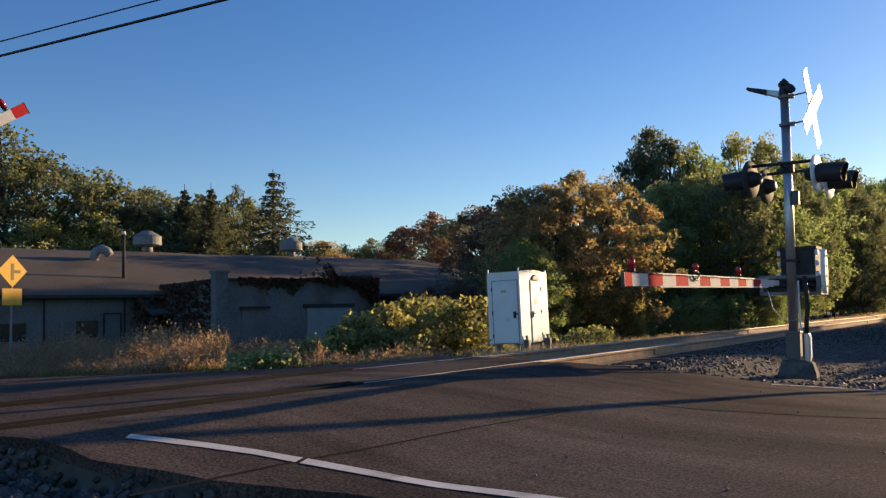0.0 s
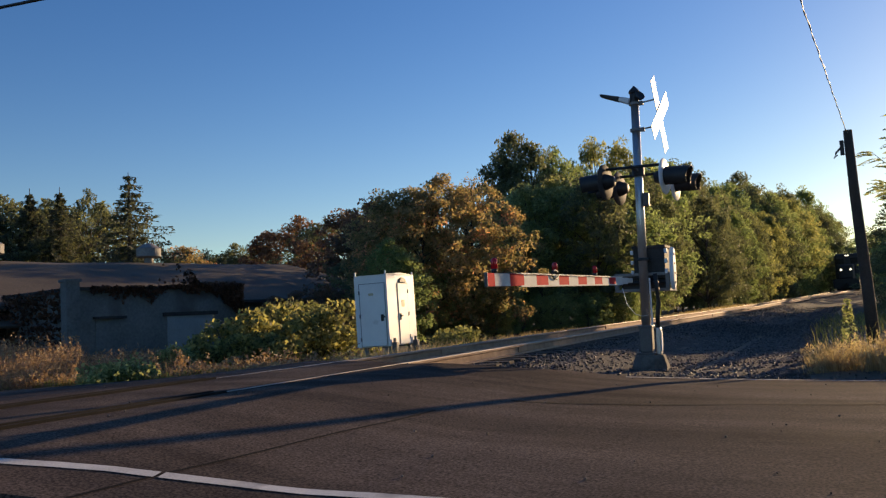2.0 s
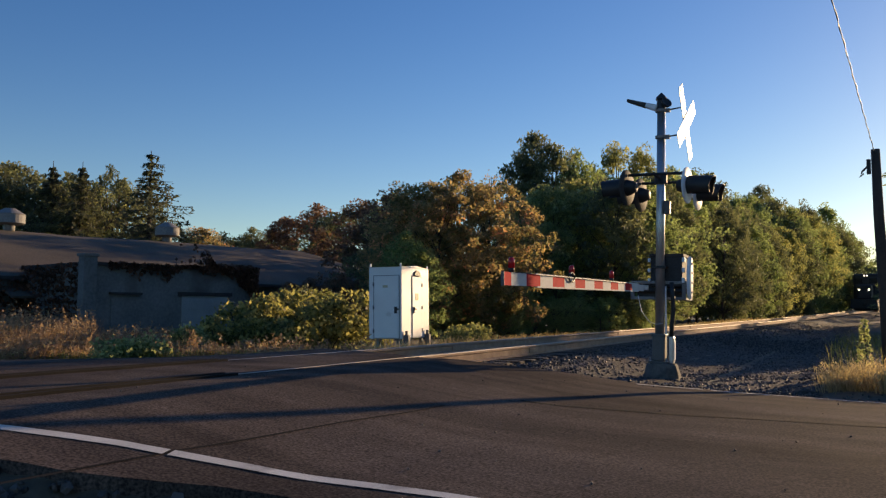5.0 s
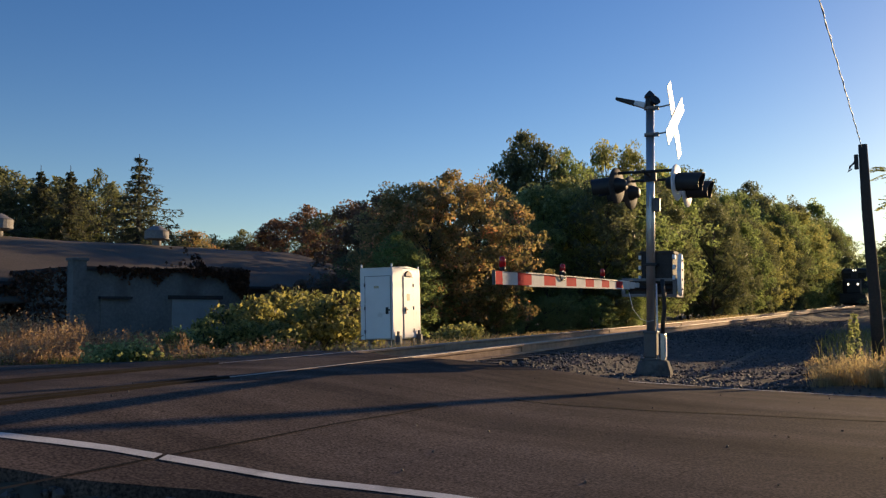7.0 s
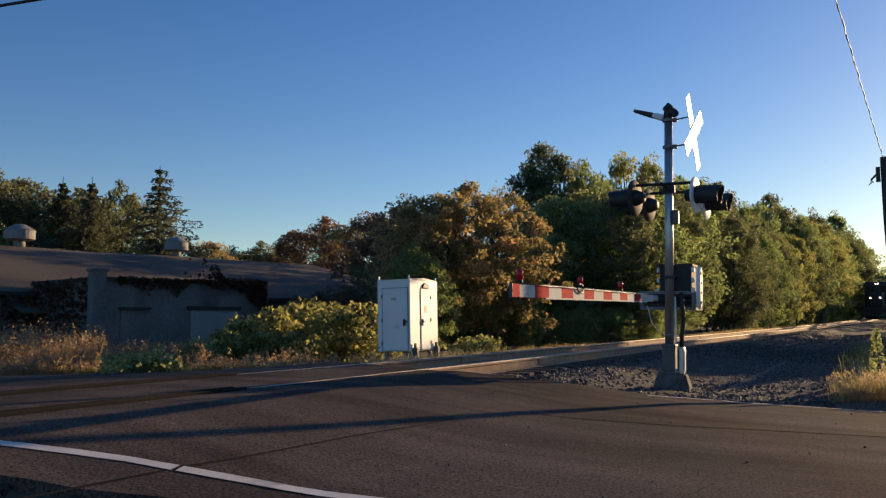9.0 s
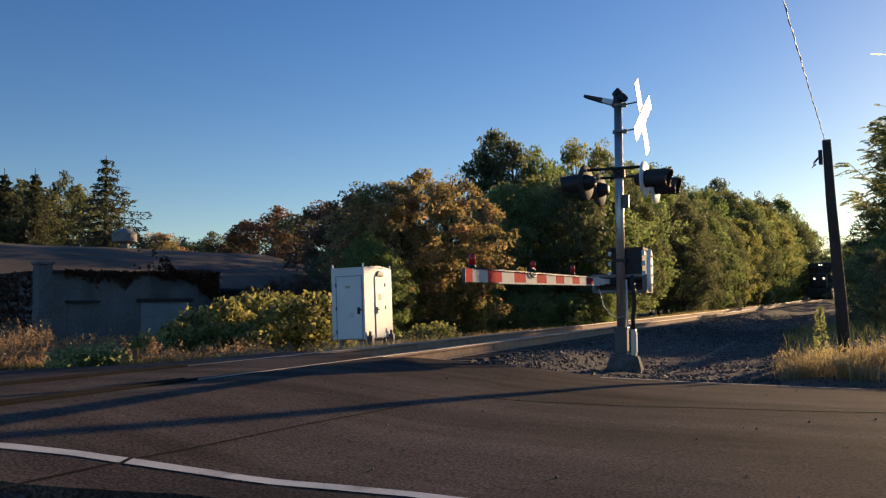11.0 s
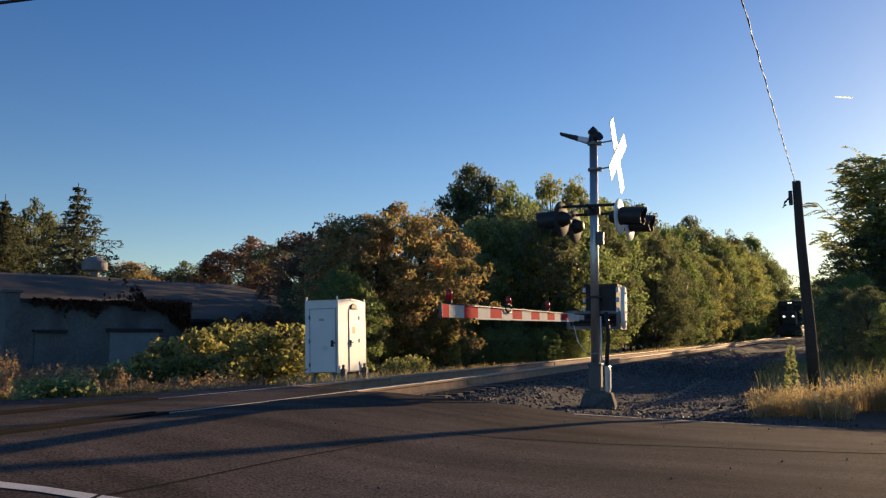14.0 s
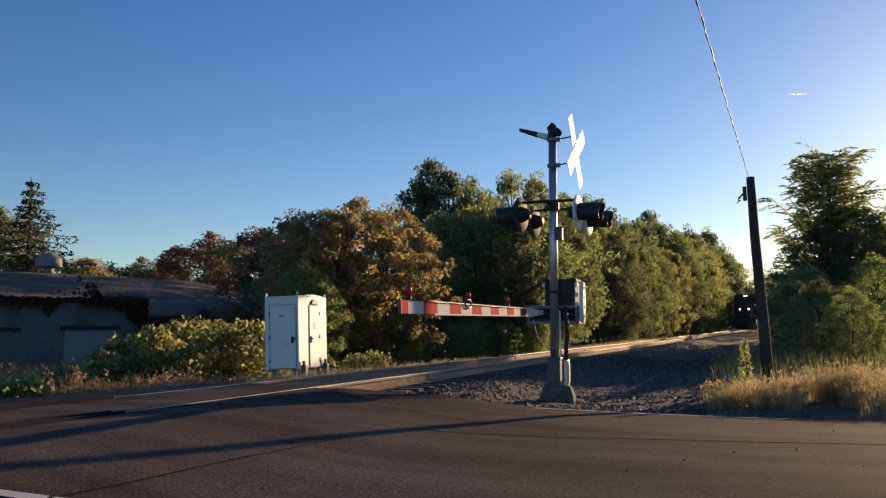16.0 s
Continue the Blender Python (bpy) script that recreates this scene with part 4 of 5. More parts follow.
b = bmesh.new()
box(b, -3.3, 3.3, -3.8, 3.8, 2.6, 2.85, 0.02)
part("roof", b, ROOFING, shed)


# ---- plants ----
def leaf_mesh(name, centres, sizes, mat, rng, droop=0.0, aspect=0.62, small=False):
    """Many small pointed leaves, each folded along its midrib; small ones are plain blades."""
    n = len(centres)
    d = rng.normal(size=(n, 3))
    d[:, 2] -= droop
    d /= np.linalg.norm(d, axis=1)[:, None]
    s = np.cross(d, rng.normal(size=(n, 3)))
    s /= np.linalg.norm(s, axis=1)[:, None] + 1e-9
    u = np.cross(d, s)
    L, W = sizes[:, None], sizes[:, None] * aspect
    c = centres
    if small:
        v = np.empty((n, 3, 3))
        v[:, 0] = c - d * L * 0.45 - s * W * 0.5
        v[:, 1] = c - d * L * 0.25 + s * W * 0.6
        v[:, 2] = c + d * L * 0.6
        return flat_mesh(name, v, mat)
    v = np.empty((n, 4, 3))
    v[:, 0] = c - d * L * 0.5
    v[:, 1] = c + s * W * 0.5 + u * W * 0.14
    v[:, 2] = c + d * L * 0.5
    v[:, 3] = c - s * W * 0.5 + u * W * 0.14
    return flat_mesh(name, v, mat)


def flat_mesh(name, v, mat):
    n, k = v.shape[:2]
    me = bpy.data.meshes.new(name)
    me.vertices.add(n * k)
    me.vertices.foreach_set("co", v.reshape(-1))
    me.loops.add(n * k)
    me.loops.foreach_set("vertex_index", np.arange(n * k, dtype=np.int32))
    me.polygons.add(n)
    me.polygons.foreach_set("loop_start", np.arange(0, n * k, k, dtype=np.int32))
    me.update(calc_edges=True)
    me.validate()
    me.materials.append(mat)
    return me


def crown_points(rng, h, w, low, clumps, per, spread, top=1.0, lean=0.0):
    """Clumps of leaves set through an uneven crown. Returns the clump centres and the leaf places."""
    cs = []
    lobes = [(rng.uniform(0, math.tau), rng.uniform(0.75, 1.25)) for _ in range(6)]
    while len(cs) < clumps:
        z = rng.uniform(0, 1)
        r_here = (math.sin(math.pi * min(1, (z * 0.86 + 0.14)) ** top)) ** 0.6
        a = rng.uniform(0, math.tau)
        bump = 1 + 0.28 * sum(math.cos(a - la) * (lk - 1) * 2 for la, lk in lobes) + rng.normal() * 0.10
        r = w / 2 * r_here * bump * math.sqrt(rng.uniform(0.30, 1.0))
        cs.append((r * math.cos(a) + lean * z * h, r * math.sin(a), h * (low + (1 - low) * z)))
    cs = np.array(cs)
    cs[:, 2] += rng.normal(size=clumps) * 0.03 * h
    rad = spread * rng.uniform(0.6, 1.3, clumps)
    g = rng.normal(size=(clumps, per, 3))
    g /= np.linalg.norm(g, axis=2)[:, :, None] + 1e-9
    g *= rng.uniform(0.25, 1.0, (clumps, per, 1)) ** 0.6
    g[:, :, 2] *= 0.7
    pts = cs[:, None, :] + g * rad[:, None, None]
    pts[:, :, 2] = np.maximum(pts[:, :, 2], 0.05)
    return cs, pts.reshape(-1, 3)


def wood_mesh(name, cs, h, w, rng, trunk_r, limbs=26, top=0.82):
    bm = bmesh.new()
    wob = rng.normal(size=(7, 2)) * 0.03 * h * 0.4
    wob[0] = 0
    stem = [Vector((wob[i][0], wob[i][1], h * top * i / 6 - (0.4 if i == 0 else 0))) for i in range(7)]
    tube(bm, stem, lambda k: trunk_r * (1 - 0.85 * k) + 0.01, 9)
    for c in cs[:limbs]:
        c = Vector(c)
        k = max(0.12, min(0.9, (c.z / h - 0.15)))
        i = min(5, int(k * 6))
        a = stem[i].lerp(stem[i + 1], k * 6 - i)
        if (c - a).length < 0.2:
            continue
        mid = a.lerp(c, 0.5) + Vector((0, 0, 0.06 * (c - a).length))
        tube(bm, [a, mid, c], lambda q: trunk_r * 0.32 * (1 - 0.8 * q) + 0.004, 5)
    return mesh_of(name, bm, BARK, True)


def tree_kind(seed, h, w, low, clumps, per, spread, leaf, mat, top=1.0, trunk=0.11, lean=0.0, aspect=0.62):
    rng = np.random.default_rng(seed)
    cs, pts = crown_points(rng, h, w, low, clumps, per, spread, top, lean)
    crown = leaf_mesh("crown", pts, leaf * rng.uniform(0.6, 1.35, len(pts)), mat, rng, 0.4, aspect, True)
    return wood_mesh("trunk", cs, h, w, rng, trunk), crown


def put_tree(name, kind, m, mat, label, category="tree", group=""):
    """One tree on its spot, from a wood mesh and a crown mesh, in the leaf colour that is given."""
    root = thing(name, m, label, category, group)
    t = new("trunk", kind[0])
    t.parent = root
    key = (kind[1].name, mat.name)
    if key not in CROWNS:
        me = kind[1].copy()
        me.materials.clear()
        me.materials.append(mat)
        CROWNS[key] = me
    c = new("crown", CROWNS[key])
    c.parent = root
    return root


CROWNS = {}
BROAD = [tree_kind(10 + i, 8.0, 5.4 + 0.5 * (i % 3), 0.14, 170, 66, 0.54, 0.165, L_GREEN, 1.0 + 0.1 * (i % 2), 0.15) for i in range(5)]
EDGE = [tree_kind(30 + i, 6.0, 4.4, 0.06, 190, 74, 0.42, 0.120, L_GREEN, 0.95, 0.09) for i in range(4)]
NEAR = [tree_kind(40 + i, 6.0, 4.3, 0.07, 230, 60, 0.36, 0.120, L_GREEN, 1.0 + 0.12 * (i % 2), 0.075) for i in range(4)]
AIRY = [tree_kind(50 + i, 9.0, 5.2, 0.25, 90, 60, 0.50, 0.17, L_PALE, 1.1, 0.13) for i in range(2)]


def conifer_kind(seed, h, w, gap, lopsided):
    """A spruce: whorls of boughs that sag and turn up at the tip, with needles hanging below them."""
    rng = np.random.default_rng(seed)
    bm = bmesh.new()
    tube(bm, [(0, 0, -0.4), (0, 0, h * 0.5), (0, 0, h)], lambda k: 0.16 * (1 - k) + 0.012, 8)
    pts = []
    z = 0.05 * h
    while z < h * 0.985:
        k = z / h
        reach = w / 2 * (1 - k) ** 1.05 + 0.12
        n = int(rng.integers(5, 8))
        turn = rng.uniform(0, math.tau)
        for j in range(n):
            a = turn + math.tau * j / n + rng.normal() * 0.15
            l = reach * rng.uniform(0.6, 1.15) * (1 + lopsided * math.cos(a))
            bough = []
            for i in range(7):
                q = i / 6
                bough.append(Vector((l * q * math.cos(a), l * q * math.sin(a), z - 0.42 * l * q + 0.24 * l * q ** 3)))
            tube(bm, bough, lambda q: 0.030 * (1 - 0.8 * q) + 0.003, 4)
            for q in rng.uniform(0.12, 1.03, int(40 * l) + 8):
                i = min(5, int(q * 6))
                p = bough[i].lerp(bough[i + 1], q * 6 - i)
                side = rng.normal() * 0.16 * l * (1.12 - q)
                pts.append((p.x - math.sin(a) * side, p.y + math.cos(a) * side, p.z - abs(rng.normal()) * 0.17))
        z += gap * h * rng.uniform(0.8, 1.2)
    pts = np.array(pts)
    crown = leaf_mesh("crown", pts, 0.20 * rng.uniform(0.6, 1.3, len(pts)), L_CONIFER, rng, 0.9, 0.40, True)
    return mesh_of("trunk", bm, BARK, True), crown


SPRUCE = [conifer_kind(70, 10.5, 7.4, 0.040, 0.22), conifer_kind(71, 10.0, 6.2, 0.030, 0.05)]


def pinnate_kind(seed, h, w):
    """A young tree: steep limbs that end in plumes of long leaves with paired leaflets."""
    rng = np.random.default_rng(seed)
    bm = bmesh.new()
    stem = [Vector((0, 0, -0.4)), Vector((0.08, 0.02, h * 0.3)), Vector((-0.05, 0.06, h * 0.62)), Vector((0.04, 0, h * 0.93))]
    tube(bm, stem, lambda k: 0.13 * (1 - k) + 0.012, 9)
    leaflets = []
    for _ in range(125):
        k = rng.uniform(0.0, 1.0)
        a = rng.uniform(0, math.tau)
        z0 = h * (0.06 + 0.80 * k)
        l = (w / 2) * (1.55 - 1.12 * k) * rng.uniform(0.5, 1.12)
        pitch = radians(rng.uniform(26, 54) + 20 * k)
        tip = Vector((l * math.cos(a) * math.cos(pitch), l * math.sin(a) * math.cos(pitch), z0 + l * math.sin(pitch)))
        base = Vector((0, 0, z0))
        limb = [base, base.lerp(tip, 0.5) - Vector((0, 0, 0.05 * l)), tip]
        tube(bm, limb, lambda q: 0.034 * (1 - 0.8 * q) + 0.004, 5)
        for _s in range(int(5 + 3.2 * l)):
            q = 1 - 0.75 * rng.uniform(0, 1) ** 1.6
            b0 = limb[0].lerp(limb[1], q * 2) if q < 0.5 else limb[1].lerp(limb[2], q * 2 - 1)
            aa = a + rng.normal() * 0.85
            d = Vector((math.cos(aa), math.sin(aa), rng.uniform(-0.1, 0.9))).normalized()
            side = d.cross(Vector((0, 0, 1))).normalized()
            L = rng.uniform(0.55, 1.0)
            for i in range(8):
                f = (i + 1) / 8
                p = b0 + d * (L * f) + Vector((0, 0, -0.30 * L * f * f))
                for sg in (-1, 1):
                    leaflets.append((*(side * sg + d * 0.6 - Vector((0, 0, 0.15))), *p))
    arr = np.array(leaflets)
    dd, p = arr[:, 0:3], arr[:, 3:6]
    dd = dd / np.linalg.norm(dd, axis=1)[:, None]
    s = np.cross(dd, rng.normal(size=dd.shape) + np.array([0, 0, 0.35]))
    s /= np.linalg.norm(s, axis=1)[:, None]
    L = 0.215 * rng.uniform(0.75, 1.2, len(p))[:, None]
    v = np.empty((len(p), 4, 3))
    v[:, 0] = p
    v[:, 1] = p + dd * L * 0.45 + s * L * 0.17
    v[:, 2] = p + dd * L + np.array([0, 0, -0.02])
    v[:, 3] = p + dd * L * 0.45 - s * L * 0.17
    return mesh_of("trunk", bm, BARK, True), flat_mesh("crown", v, L_PALE)


PINNATE = pinnate_kind(80, 8.6, 6.2)


def ground_at(x, y):
    return land_z(x, y) + land_noise(x, y) - 0.05


def az(a, d):
    """The spot d metres away in the direction a degrees to the left of straight along the track."""
    return -d * math.sin(radians(a)), d * math.cos(radians(a))


def tree_at(a, d, kind, h0, h, mat, label, wide=1.0, name="tree", group=""):
    x, y = az(a, d)
    s = h / h0
    return put_tree(name, kind, pose(x, y, ground_at(x, y), 0, 0, random.uniform(0, 360)) @ Matrix.Diagonal((s * wide, s * wide, s, 1)), mat, label, "tree", group)


DG, RD, OR, OL, GR = "dense green broadleaf tree", "dark red autumn tree", "orange and yellow autumn tree with patchy leaves", "olive green tree turning yellow", "leafy green tree at the wood's edge"
rnd = random.Random(5)
# behind the workshop
for a, d, h, k, mat, lab in (
        (66, 74, 17.5, 0, L_DARK, DG), (62.6, 70, 16.0, 1, L_DARK, DG), (60.2, 72, 15.0, 2, L_DARK, DG), (58, 75, 13.6, 3, L_GREEN, DG), (55.8, 72, 12.8, 4, L_DARK, DG), (53.9, 76, 13.2, 0, L_DARK, DG),
        (56.9, 66, 9.5, 1, L_OLIVE, OL), (60.8, 64, 9.0, 3, L_OLIVE, OL), (52.6, 70, 11.6, 2, L_DARK, DG), (51.0, 74, 11.8, 1, L_DARK, DG), (49.4, 74, 11.4, 3, L_OLIVE, OL), (47.6, 76, 11.8, 1, L_DARK, DG), (44.6, 72, 8.4, 4, L_DARK, DG),
        (42.6, 84, 9.4, 0, L_ORANGE, OR), (41.0, 88, 9.4, 2, L_DARK, RD), (39.4, 90, 9.8, 1, L_DARK, DG), (37.9, 92, 9.9, 4, L_GREEN, DG), (64.5, 60, 8.0, 2, L_GREEN, DG),
        (51.0, 66, 8.6, 3, L_DARK, DG), (46.0, 80, 9.0, 0, L_DARK, DG)):
    tree_at(a, d, BROAD[k], 8.0, h, mat, lab, 1.15, group="wood behind the workshop")
tree_at(48.3, 70, AIRY[0], 9.0, 12.3, L_DARK, "thin pale tree with sparse leaves", 0.8)
for a, d, h, k, wd in ((46.0, 61, 12.8, 0, 1.65), (50.1, 66, 12.6, 1, 1.25), (51.8, 68, 12.8, 1, 1.2)):
    x, y = az(a, d)
    f = h / (10.5 - 0.5 * k)
    put_tree("spruce_tree", SPRUCE[k], pose(x, y, ground_at(x, y), 0, 0, 40) @ Matrix.Diagonal((f * wd, f * wd, f, 1)), L_CONIFER, "tall dark spruce with drooping branches")
# dark reddish group right of the workshop
for a, d, h, k, mat in ((37.0, 84, 10.6, 0, L_RED), (35.2, 82, 11.2, 1, L_RED), (33.4, 78, 10.8, 2, L_DARK), (31.6, 70, 10.4, 3, L_RED), (29.6, 62, 9.6, 1, L_DARK), (30.0, 46, 7.4, 4, L_RED), (38.6, 88, 8.8, 2, L_DARK), (36.2, 74, 6.2, 3, L_DARK), (34.2, 72, 6.4, 4, L_RED), (32.4, 64, 6.0, 0, L_DARK), (29.6, 44, 5.4, 1, L_DARK), (36.8, 38, 2.5, 0, L_RED), (35.2, 37, 2.6, 3, L_RED), (33.4, 37, 2.8, 2, L_RED), (31.4, 40, 4.2, 2, L_DARK)):
    tree_at(a, d, BROAD[k], 8.0, h, mat, RD if mat is L_RED else DG, 1.25, group="trees beyond the workshop")
# wood's edge beyond the track, set back where the evening sun reaches the bushes
for a, d, h, k, mat in ((28.6, 35, 6.3, 0, L_ORANGE), (26.8, 35, 6.4, 1, L_ORANGE), (25.0, 37, 7.1, 2, L_ORANGE), (23.1, 39, 7.0, 3, L_ORANGE), (28.9, 32, 4.0, 2, L_GREEN), (27.4, 34, 3.4, 0, L_OLIVE), (25.8, 36, 3.2, 3, L_GREEN), (24.0, 37, 3.0, 1, L_OLIVE),
                        (20.6, 46, 7.4, 0, L_PALE), (19.0, 47, 7.9, 1, L_PALE), (17.4, 48, 8.2, 2, L_OLIVE), (16.0, 49, 8.0, 3, L_PALE), (21.4, 43, 3.6, 1, L_PALE), (18.6, 44, 3.4, 3, L_PALE),
                        (14.7, 46, 7.9, 0, L_DARK), (13.4, 50, 8.6, 1, L_GREEN), (12.1, 55, 9.2, 2, L_DARK), (10.9, 60, 9.8, 3, L_GREEN), (13.6, 46, 3.6, 2, L_GREEN), (12.2, 51, 4.0, 3, L_GREEN)):
    tree_at(a, d, NEAR[k], 6.0, h, mat, OR if mat is L_ORANGE else OL if mat is L_OLIVE else GR, 1.05, group="wood's edge beyond the track")
for a, d, h, k, mat in ((19.9, 58, 13.2, 0, L_DARK), (20.9, 59, 12.0, 2, L_DARK), (19.0, 58, 12.2, 3, L_DARK), (17.3, 60, 11.8, 1, L_GREEN), (15.8, 66, 12.2, 2, L_GREEN), (14.3, 70, 14.4, 3, L_OLIVE), (12.7, 70, 13.8, 4, L_OLIVE), (11.0, 72, 12.2, 1, L_GREEN), (9.4, 74, 11.6, 2, L_GREEN), (21.4, 54, 7.4, 2, L_GREEN), (24.0, 56, 8.0, 3, L_DARK), (26.6, 56, 7.6, 1, L_OLIVE), (29, 54, 7.0, 4, L_RED)):
    tree_at(a, d, BROAD[k], 8.0, h, mat, DG if mat is not L_OLIVE else OL, 0.70, group="tall trees in the wood")
for i in range(3, 18):
    yy = 55 + 5.0 * i
    for row in range(2):
        x = bed_x(yy) - 5.2 - 3.6 * row + rnd.uniform(-0.5, 0.5)
        h = (7.8 + 2.6 * row + min(4.4, i * 0.34)) * rnd.uniform(0.88, 1.1)
        mat = rnd.choice((L_GREEN, L_DARK, L_OLIVE, L_GREEN, L_DARK))
        s = h / 6.0
        y2 = yy + rnd.uniform(-1, 1)
        put_tree("tree", EDGE[rnd.randrange(4)], pose(x, y2, ground_at(x, y2), 0, 0, rnd.uniform(0, 360)) @ Matrix.Diagonal((s * 0.80, s * 0.80, s, 1)), mat, OL if mat in (L_OLIVE, L_PALE) else GR, "tree", "trees along the track")
for i in range(15):
    a = 13.0 + 0.85 * i + rnd.uniform(-0.3, 0.3)
    d = 44 - 0.55 * i + rnd.uniform(-1.0, 1.0)
    tree_at(a, d, EDGE[i % 4], 6.0, rnd.uniform(1.3, 2.1), rnd.choice((L_PALE, L_OLIVE, L_GREEN)), "low green undergrowth at the foot of the wood", 1.25, "shrub", "undergrowth along the wood")
# right of the track
x, y = az(-6.0, 52)
put_tree("tree", PINNATE, pose(x, y, ground_at(x, y)) @ Matrix.Scale(1.30, 4), L_PALE, "young tree with long feathery green leaves", "tree")
for a, d, h, k, mat in ((-3.8, 46, 3.4, 0, L_PALE), (-3.6, 30, 2.4, 1, L_DARK), (-5.0, 27, 2.3, 2, L_DARK), (-6.8, 25.5, 1.9, 3, L_GREEN), (-9.0, 25, 1.25, 0, L_GREEN), (-11.0, 25, 1.2, 1, L_GREEN), (-13.5, 26, 1.3, 2, L_GREEN), (-4.4, 36, 3.2, 1, L_GREEN), (-8.2, 35, 3.4, 3, L_GREEN),
                        (-5.2, 50, 6.2, 0, L_DARK), (-6.6, 51, 7.2, 1, L_GREEN), (-8.2, 50, 6.6, 2, L_DARK), (-4.2, 54, 4.6, 3, L_GREEN), (-3.9, 62, 4.6, 1, L_PALE), (-4.2, 72, 5.6, 2, L_GREEN), (-4.6, 60, 5.0, 3, L_PALE), (-2.9, 112, 6.6, 0, L_GREEN), (-3.4, 96, 6.0, 2, L_OLIVE), (-2.4, 150, 8.6, 1, L_GREEN), (-1.6, 185, 10.0, 3, L_GREEN), (-3.2, 170, 9.0, 2, L_OLIVE), (-7.4, 56, 6.0, 1, L_GREEN)):
    tree_at(a, d, EDGE[k], 6.0, h, mat, "dense shrub in the shade beside the track" if h < 4 else "leafy tree beside the track", 1.2, "shrub" if h < 4 else "tree", "bushes beside the track")

# distant tree line that closes the horizon
verts, faces = [], []
N = 240
for i in range(N + 1):
    a = math.tau * i / N
    r = 420 + 40 * noise.noise(Vector((math.cos(a) * 3, math.sin(a) * 3, 0)))
    for k in range(2):
        verts.append((r * math.sin(a), r * math.cos(a), -2 if k == 0 else 15 + 7 * noise.noise(Vector((math.cos(a) * 40, math.sin(a) * 40, 1)))))
for i in range(N):
    faces.append((2 * i, 2 * i + 2, 2 * i + 3, 2 * i + 1))
FARWOOD = material("far_wood", (0.02, 0.03, 0.012), (0.06, 0.06, 0.025), rough=1.0, scale=0.08, fine=1.0, bump=0.0)
tagged(quads("backdrop_woods", verts, faces, FARWOOD), "far wooded horizon", "woods", kind="structure")


# ---- grasses, weeds and creepers ----
def blades(name, spots, mat, label, h=(0.3, 0.7), w=0.012, bend=0.35, seed=1, category="grass", joints=2):
    """Bent tapering stalks that stand on the ground."""
    rng = np.random.default_rng(seed)
    P = np.array(spots)
    n = len(P)
    H = rng.uniform(h[0], h[1], n)
    if P.shape[1] > 3:
        H = H * P[:, 3]
    a = rng.uniform(0, math.tau, n)
    d = np.stack([np.cos(a), np.sin(a), np.zeros(n)], 1)
    t = rng.uniform(0, math.tau, n)
    s = np.stack([np.cos(t), np.sin(t), np.zeros(n)], 1)
    up = np.array([0, 0, 1.0])
    bb = bend * rng.uniform(0.2, 1.2, n) * H
    base = P[:, :3] - up * 0.03
    mid = base + up * (H * 0.55)[:, None] + d * (bb * 0.3)[:, None]
    top = base + up * (H * (1 - 0.25 * bend))[:, None] + d * bb[:, None]
    ww = (w * rng.uniform(0.7, 1.3, n))[:, None]
    v = np.empty((2 * n, 4, 3))
    v[:n, 0], v[:n, 1], v[:n, 2], v[:n, 3] = base - s * ww, base + s * ww, mid + s * ww * 0.8, mid - s * ww * 0.8
    v[n:, 0], v[n:, 1], v[n:, 2], v[n:, 3] = mid - s * ww * 0.8, mid + s * ww * 0.8, top + s * ww * 0.1, top - s * ww * 0.1
    ob = new(name, flat_mesh(name, v, mat))
    return tagged(ob, label, category, kind="stuff")


def patch(n, fx, seed):
    rng = random.Random(seed)
    out = []
    while len(out) < n:
        p = fx(rng)
        if p:
            out.append(p)
    return out


def left_field(rng):
    x = rng.uniform(-32, -8.3)
    edge = 11.55 + 0.25 * math.sin(x * 0.9)
    y = edge + 16 * rng.random() ** 1.4
    if x > bed_x(y) - 2.3 or (abs(x - CX) < 0.75 and abs(y - CY) < 0.75):
        return None
    if x > -0.93 * y and y > edge + 2.5:
        return None
    low = 0.55 if x > -1.15 * y else 1.0
    return (x, y, ground_at(x, y) + 0.04, low * (0.35 + 0.9 * min(1, (y - edge) / 3.0)) * (0.75 + 0.5 * noise.noise(Vector((x * 0.6, y * 0.6, 0)))))


WEED_SPOTS = patch(17000, left_field, 1)
blades("dry_weeds", WEED_SPOTS, DRYWEED, "tall dry brown weeds between road and workshop", (0.5, 1.1), 0.007, 0.3, 1, "weeds")


def weed_heads(name, spots, mat, label, per, size, spread, seed):
    """Tufts of small dead leaves and seed heads in the upper part of weed stalks."""
    rng = np.random.default_rng(seed)
    P = np.array(spots)
    H = P[:, 3] * rng.uniform(0.5, 1.15, len(P))
    c = np.repeat(P[:, :3], per, 0)
    k = rng.uniform(0.25, 1.05, len(c))
    c = c + rng.normal(size=c.shape) * spread * (1.25 - k)[:, None]
    c[:, 2] = np.repeat(P[:, 2], per) + np.repeat(H, per) * k
    ob = new(name, leaf_mesh(name, c, size * rng.uniform(0.5, 1.5, len(c)), mat, rng, -0.5, 0.45, True))
    return tagged(ob, label, "weeds", kind="stuff")


weed_heads("weed_heads", WEED_SPOTS[:5200], DRYWEED, "brown seed heads and dead leaves of tall weeds", 14, 0.075, 0.085, 21)
weed_heads("weed_heads", WEED_SPOTS[5200:6000], STRAW, "pale seed heads among brown weeds", 10, 0.06, 0.07, 22)


def left_green(rng):
    x = rng.uniform(-30, -8.6)
    y = 11.5 + abs(rng.gauss(0, 0.55))
    if noise.noise(Vector((x * 0.35, 4, 0))) < -0.12:
        return None
    return (x, y, ground_at(x, y) + 0.04, 1.0)


